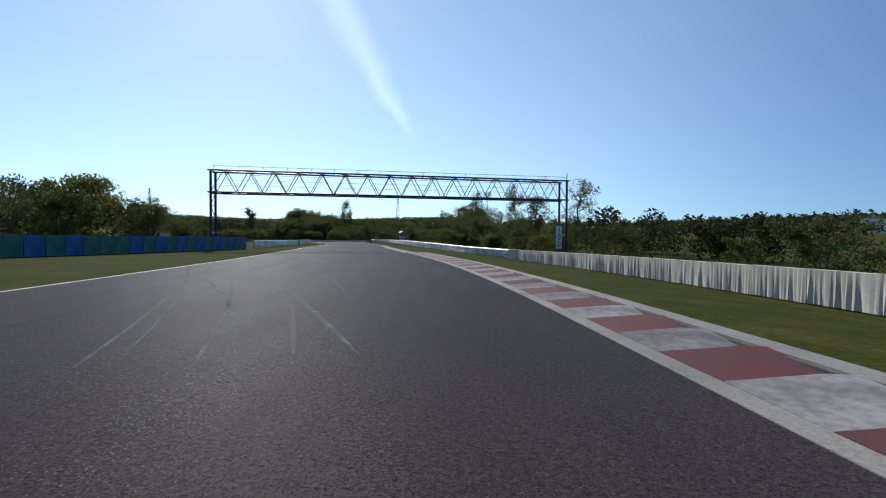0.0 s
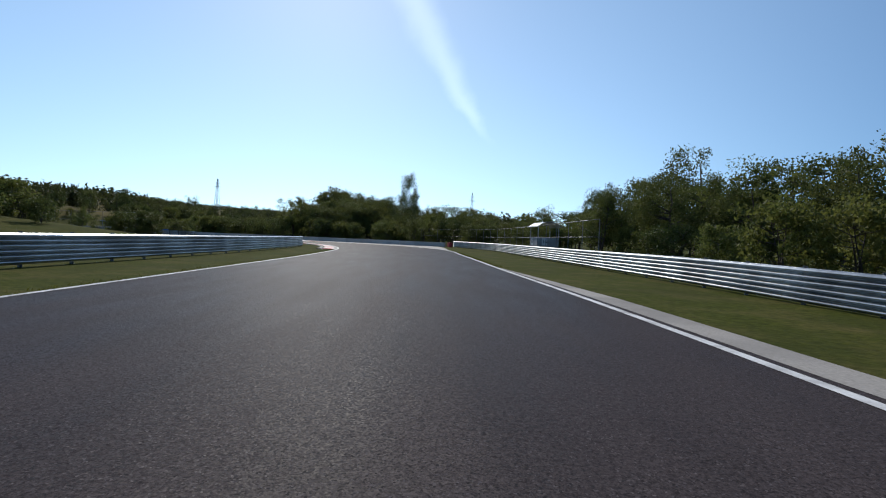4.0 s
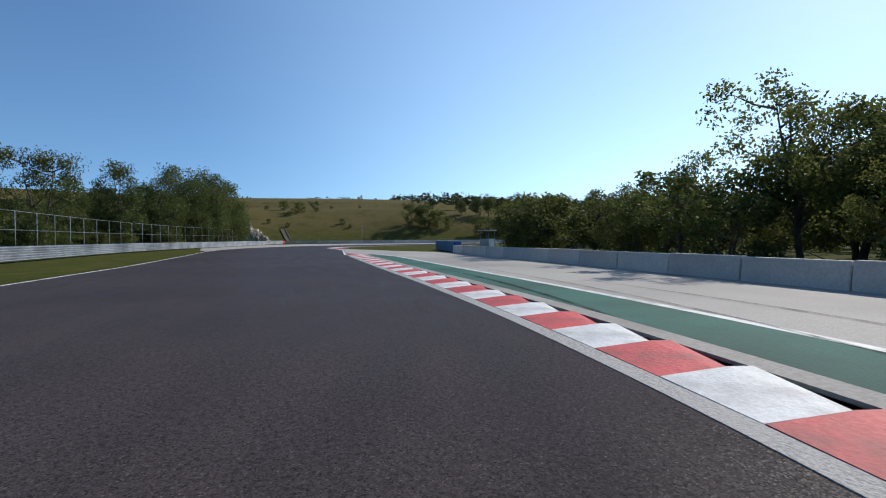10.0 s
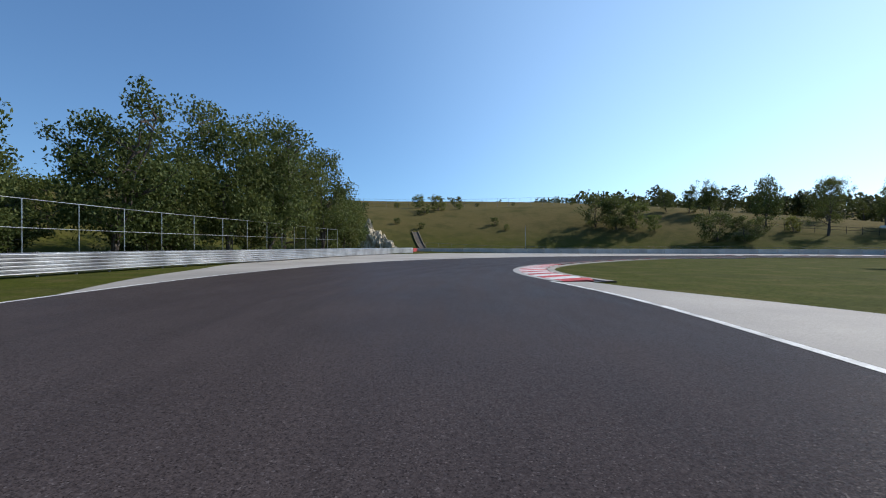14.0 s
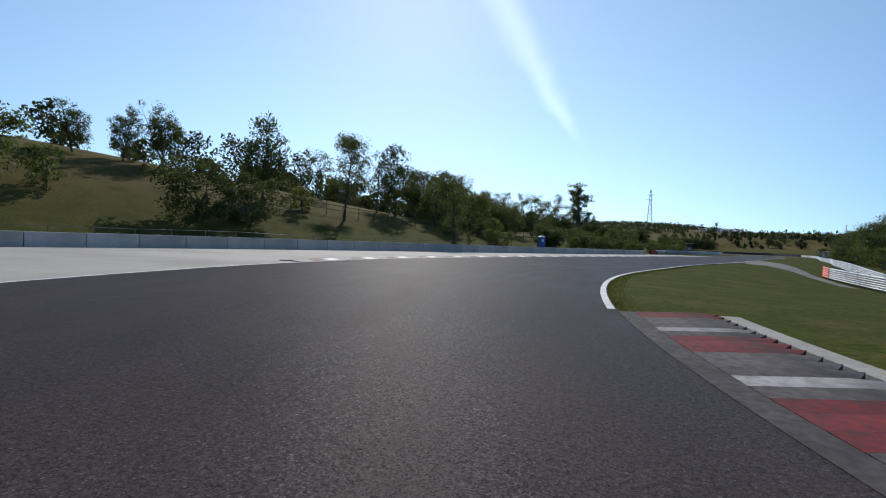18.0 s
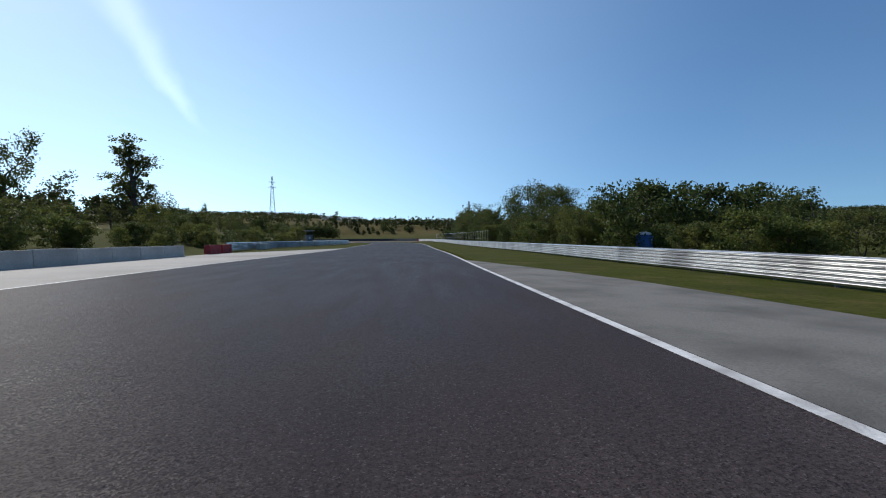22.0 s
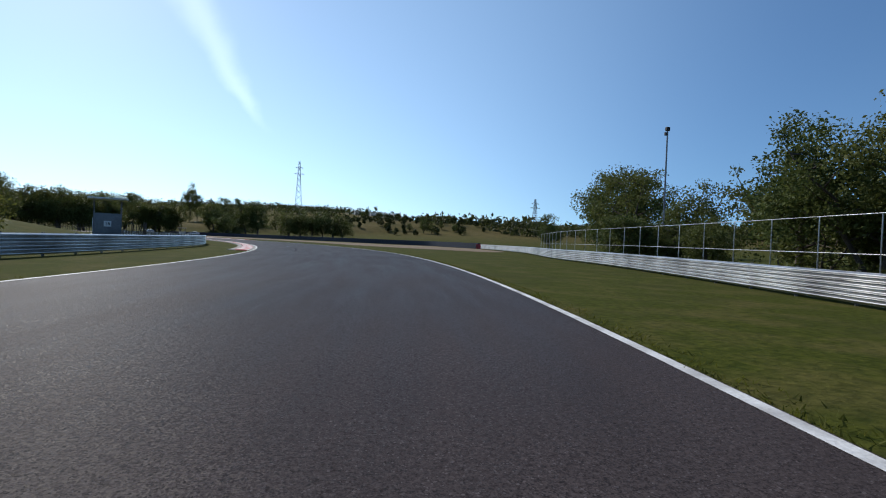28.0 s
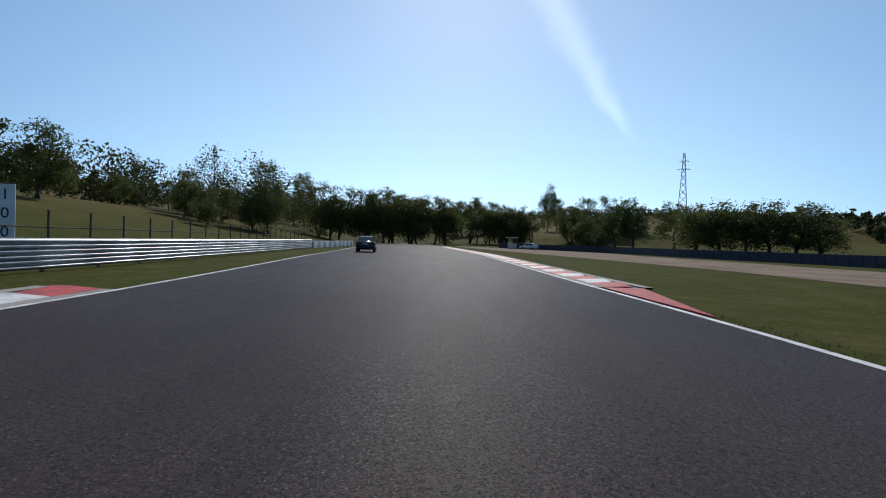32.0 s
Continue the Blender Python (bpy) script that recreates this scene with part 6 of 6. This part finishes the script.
def scaffold(x, y):
    z0 = hz(x, y)
    top = empty("scaffold", Matrix.Translation((x, y, z0)))
    for a in (-1.8, 0.0, 1.8):
        for b in (-1.0, 1.0):
            bm = bmesh.new()
            bar(bm, (a, b, -0.5), (a, b, 7.2), 0.06, 5)
            part("standard", bm, M["dark_steel"], top)
    for z in (2.2, 4.4, 6.2, 7.1):
        for b in (-1.0, 1.0):
            bm = bmesh.new()
            bar(bm, (-1.9, b, z), (1.9, b, z), 0.05, 5)
            part("ledger", bm, M["dark_steel"], top)
    for z in (2.2, 6.2):
        bm = bmesh.new()
        box(bm, -1.9, -1.0, z, 1.9, 1.0, z + 0.06)
        part("deck", bm, M["dark_steel"], top)
    for s in (-1, 1):
        bm = bmesh.new()
        bar(bm, (-1.8 * s, -1.0, 0), (1.8 * s, -1.0, 6.2), 0.05, 5)
        part("brace", bm, M["dark_steel"], top)
    return tagged(top, "dark steel scaffold platform on the grassy bank", "scaffold")


scaffold(-152.5, 441.4)


# ---------- rock outcrop, far stand, far sheds ----------
def outcrop(x, y, r, high, seed):
    bm = bmesh.new()
    bmesh.ops.create_icosphere(bm, subdivisions=4, radius=1)
    for v in bm.verts:
        k = 1 + 0.35 * noise.noise(v.co * 1.7 + Vector((seed, 0, 0))) + 0.26 * noise.noise(v.co * 4.2 + Vector((0, seed, 0)))
        k += 0.14 * abs(noise.noise(v.co * 9 + Vector((seed, seed, 0))))
        v.co = Vector((v.co.x * r * k, v.co.y * r * 0.6 * k, v.co.z * high * k))
    ob = part("rock_outcrop", bm, M["rock"])
    ob.matrix_world = Matrix.Translation((x, y, hz(x, y) + 0.1)) @ Matrix.Rotation(seed * 1.1, 4, "Z")
    return tagged(ob, "pale broken rock face at the foot of the hill", "rock", "rocks")


for x, y, r, high, sd in ((-184.6, 164.6, 2.0, 4.4, 1), (-183.9, 165.8, 1.9, 3.6, 2), (-183.2, 167.0, 1.7, 2.6, 3), (-182.2, 168.2, 1.5, 1.7, 4)):
    outcrop(x, y, r, high, sd)


def terraces(x, y, turn):
    top = empty("grandstand", Matrix.Translation((x, y, hz(x, y) - 1.0)) @ Matrix.Rotation(turn, 4, "Z"))
    for k in range(8):
        bm = bmesh.new()
        box(bm, -26, k * 2.2, k * 0.9, 26, k * 2.2 + 1.2, k * 0.9 + 0.5)
        part("bench", bm, M["concrete"], top)
    for k in range(7):
        bm = bmesh.new()
        box(bm, -26 + k * 8.5, -1.0, 0.1, -25 + k * 8.5, 17.5, 0.5)
        for v in bm.verts:
            v.co.z += (v.co.y + 1) * 0.41
        part("stair", bm, M["old_asphalt"], top)
    return tagged(top, "distant open concrete terraces on the hillside", "grandstand")


terraces(0.5, 912.4, -0.1)


def shed(x, y, turn, L=24, w=9, h=4.0):
    top = empty("shed", Matrix.Translation((x, y, hz(x, y) - 0.5)) @ Matrix.Rotation(turn, 4, "Z"))
    bm = bmesh.new()
    box(bm, -L / 2, -w / 2, 0, L / 2, w / 2, h)
    part("wall", bm, M["plain_white"], top)
    n, v, f = 8, [], []
    for i in range(n + 1):
        a = math.pi * i / n
        for xx in (-L / 2 - 0.3, L / 2 + 0.3):
            v.append((xx, -math.cos(a) * (w / 2 + 0.3), h + math.sin(a) * 1.6))
    f = [(2 * i, 2 * i + 1, 2 * i + 3, 2 * i + 2) for i in range(n)] + [tuple(range(0, 2 * n + 2, 2)), tuple(range(2 * n + 1, 0, -2))]
    ob = new("roof", mesh_from("roof", v, f, M["plain_white"]))
    ob.parent = top
    return tagged(top, "long low white shed with a curved roof far off", "shed", "far sheds")


for k in range(4):
    shed(175 + 12 * k, 190 + 16 * k, 0.5)


# ---------- the dark saloon car ----------
def saloon(m, paint="car_paint", label="dark blue four-door saloon car on the track"):
    top = empty("car", m)
    # stations along the car: y, half width, sill, waist
    rows = [(-2.22, 0.72, 0.42, 0.78), (-2.12, 0.84, 0.30, 0.98), (-1.75, 0.885, 0.24, 1.04), (-0.9, 0.90, 0.22, 0.99), (0.3, 0.90, 0.22, 0.97), (1.1, 0.89, 0.22, 0.93), (1.8, 0.86, 0.25, 0.82), (2.15, 0.76, 0.32, 0.66), (2.24, 0.62, 0.40, 0.58)]
    v, f, n = [], [], 10
    for y, w, lo, hi in rows:
        mid = (lo + hi) / 2
        pts = [(w * 0.55, lo), (w * 0.92, lo + 0.05), (w, mid - 0.08), (w * 0.995, mid + 0.12), (w * 0.93, hi - 0.03)]
        for x, z in pts:
            v.append((x, y, z))
        for x, z in reversed(pts):
            v.append((-x, y, z))
    for i in range(len(rows) - 1):
        for j in range(n):
            f.append((i * n + j, i * n + (j + 1) % n, i * n + n + (j + 1) % n, i * n + n + j))
    f += [tuple(range(n))[::-1], tuple(range((len(rows) - 1) * n, len(rows) * n))]
    body = new("body", mesh_from("body", v, f, M[paint], True))
    body.parent = top
    # cabin: glass house under a roof skin
    lo = [(-1.72, 0.74, 1.0), (-0.95, 0.80, 0.98), (0.35, 0.80, 0.96), (1.05, 0.76, 0.93)]
    hi = [(-1.02, 0.56, 1.40), (-0.75, 0.60, 1.44), (0.0, 0.60, 1.45), (0.28, 0.57, 1.41)]
    v = [(s * w, y, z) for y, w, z in lo for s in (-1, 1)] + [(s * w, y, z) for y, w, z in hi for s in (-1, 1)]
    f = [(0, 1, 9, 8), (7, 6, 14, 15)] + [(2 * i + 1, 2 * i + 3, 2 * i + 11, 2 * i + 9) for i in range(3)] + [(2 * i + 2, 2 * i, 2 * i + 8, 2 * i + 10) for i in range(3)]
    ob = new("glasshouse", mesh_from("glasshouse", v, f, M["glass"], False))
    ob.parent = top
    tagged(ob, "dark tinted window glass")
    v = [(s * (w + 0.015), y, z + 0.012 + (0.03 if s == 0 else 0)) for y, w, z in hi for s in (-1, 0, 1)]
    v += [(x, y, z - 0.05) for x, y, z in v]
    f = [(3 * i + j, 3 * i + j + 1, 3 * i + j + 4, 3 * i + j + 3) for i in range(3) for j in range(2)]
    f += [(i * 3, i * 3 + 3, i * 3 + 15, i * 3 + 12) for i in range(3)] + [(i * 3 + 5, i * 3 + 2, i * 3 + 14, i * 3 + 17) for i in range(3)] + [(0, 1, 13, 12), (1, 2, 14, 13), (9, 10, 22, 21), (10, 11, 23, 22)]
    ob = new("roof", mesh_from("roof", v, f, M[paint], True))
    ob.parent = top
    for s in (-1, 1):
        for a, b in (((-1.72, 0.745, 1.0), (-1.02, 0.565, 1.41)), ((1.05, 0.765, 0.93), (0.28, 0.575, 1.42)), ((-0.35, 0.815, 0.97), (-0.35, 0.61, 1.44))):
            bm = bmesh.new()
            bar(bm, (s * a[1], a[0], a[2]), (s * b[1], b[0], b[2]), 0.04, 6)
            part("pillar", bm, M[paint], top)
        bm = bmesh.new()
        box(bm, s * 0.50, -2.235, 0.72, s * 0.84, -2.02, 0.93)
        bmesh.ops.bevel(bm, geom=bm.edges[:], offset=0.04, segments=2, affect="EDGES")
        part("tail_lamp", bm, M["tail_red"], top, "red tail lamp")
        bm = bmesh.new()
        box(bm, s * 0.48, 2.06, 0.56, s * 0.78, 2.2, 0.70)
        part("headlamp", bm, M["polycarbonate"], top, "clear headlamp")
        bm = bmesh.new()
        box(bm, s * 0.90, 0.62, 0.95, s * 1.08, 0.76, 1.08)
        bmesh.ops.bevel(bm, geom=bm.edges[:], offset=0.03, segments=2, affect="EDGES")
        part("mirror", bm, M[paint], top)
        for y in (-1.32, 1.36):
            bm = bmesh.new()
            bar(bm, (s * 0.68, y, 0.315), (s * 0.89, y, 0.315), 0.315, 22)
            bmesh.ops.bevel(bm, geom=[q for q in bm.edges if len(q.link_faces) == 2 and any(len(k.verts) > 6 for k in q.link_faces)], offset=0.03, segments=2, affect="EDGES")
            wheel = part("wheel", bm, M["black"], top)
            bm = bmesh.new()
            for k in range(5):
                a = 2 * math.pi * k / 5
                bar(bm, (s * 0.90, y, 0.315), (s * 0.90, y + 0.2 * math.cos(a), 0.315 + 0.2 * math.sin(a)), 0.03, 5)
            bar(bm, (s * 0.885, y, 0.315), (s * 0.91, y, 0.315), 0.06, 10)
            part("rim", bm, M["alloy"], wheel, "five-spoke alloy rim")
    bm = bmesh.new()
    box(bm, -0.78, -2.27, 0.40, 0.78, -2.08, 0.60)
    bmesh.ops.bevel(bm, geom=bm.edges[:], offset=0.05, segments=2, affect="EDGES")
    part("bumper", bm, M[paint], top)
    bm = bmesh.new()
    box(bm, -0.26, -2.262, 0.74, 0.26, -2.235, 0.85)
    plate = part("number_plate", bm, M["plain_white"], top)
    bm = bmesh.new()
    for k in range(6):
        box(bm, -0.21 + k * 0.075, -2.266, 0.765, -0.16 + k * 0.075, -2.261, 0.825)
    part("bars", bm, M["black"], plate)
    bm = bmesh.new()
    bar(bm, (0.35, -2.2, 0.27), (0.35, -1.9, 0.27), 0.04, 8)
    part("exhaust", bm, M["dark_steel"], top)
    return tagged(top, label, "car", "cars")


saloon(wall_at(33.9, -5.4, 0.0, 0.03))
saloon(Matrix.Translation((-127, 591.4, hz(-127, 591.4))) @ Matrix.Rotation(1.3, 4, "Z"), "plain_white", "white four-door car parked beside a marshal post")


# ---------- grass along the verges ----------
def verge_grass():
    rng = np.random.default_rng(8)
    n = 45000
    u = rng.uniform(-0.5, 36, n)
    right = rng.uniform(size=n) < 0.68
    near = rng.uniform(0, 1, n) ** 2.2
    s = np.where(right, EDGE_R(u) + 0.03 + near * 0.5, EDGE_L(u) - 0.03 - near * 0.5)
    bare = (right & (((u > 7.3) & (u < 15.4)) | ((u > 20.3) & (u < 23.5) & (s < 9)) | ((u > 9) & (u < 13.6)))) | (~right & (u > 14.8) & (u < 25.7))
    kerbed = (right & (s < EDGE_R(u) + 2.0) & ((u < 2.1) | ((u > 15.2) & (u < 18.6)) | (u > 32.4))) | (~right & (s > EDGE_L(u) - 1.7) & (((u > 6.4) & (u < 8.8)) | ((u > 29.5) & (u < 32.6))))
    kerbed |= right & (u > 1.9) & (u < 5.2) & (s < EDGE_R(u) + 1.1)
    ok = ~(bare | kerbed)
    p = at(u[ok], s[ok])
    m = len(p)
    blades, hgt = 2, rng.uniform(0.03, 0.065, m)
    v = np.empty((m, blades, 4, 3))
    for b in range(blades):
        a = rng.uniform(0, 2 * math.pi, m)
        w = rng.uniform(0.006, 0.015, m)
        c, q = np.cos(a), np.sin(a)
        lean = rng.normal(size=(m, 2)) * 0.04
        base_ = p + rng.normal(size=(m, 2)) * 0.05
        for k, (sx, up) in enumerate(((-1, 0), (1, 0), (0.25, 1), (-0.25, 1))):
            v[:, b, k, 0] = base_[:, 0] + c * w * sx + lean[:, 0] * up
            v[:, b, k, 1] = base_[:, 1] + q * w * sx + lean[:, 1] * up
            v[:, b, k, 2] = -0.035 + hgt * up
    tagged(new("grass", cloud_mesh("grass", v.reshape(-1, 3), m * blades, M["blade"])), "short green verge grass", "grass", kind="stuff")


M["blade"] = foliage("grass_blade", (0.048, 0.066, 0.010), (0.100, 0.112, 0.022), 0.5)
verge_grass()


# ---------- drain chute on the hill behind the far bend ----------
def drain_chute():
    top = empty("drain_chute")
    a, b = np.array((-186, 175)), np.array((-196.5, 174.4))
    d = (b - a) / np.linalg.norm(b - a)
    n = np.array((-d[1], d[0]))
    f = np.linspace(0, 1, 18)
    mid = a + (b - a) * f[:, None]
    z = np.array([hz(*p) for p in mid])
    for nm, lo, hi, z0, z1, mat in (("side_wall", -0.75, -0.55, -0.3, 0.28, "earth"), ("side_wall", 0.55, 0.75, -0.3, 0.28, "earth"), ("channel", -0.55, 0.55, -0.3, 0.08, "bark")):
        v = []
        for p, h in zip(mid, z):
            for w, up in ((lo, z0), (hi, z0), (hi, z1), (lo, z1)):
                v.append((p[0] + n[0] * w, p[1] + n[1] * w, h + up))
        fc = [(i * 4 + k, i * 4 + (k + 1) % 4, i * 4 + 4 + (k + 1) % 4, i * 4 + 4 + k) for i in range(17) for k in range(4)] + [(3, 2, 1, 0), (68, 69, 70, 71)]
        ob = new(nm, mesh_from(nm, v, fc, M[mat]))
        ob.parent = top
    return tagged(top, "concrete drain chute running down the dry hillside", "drain")


drain_chute()
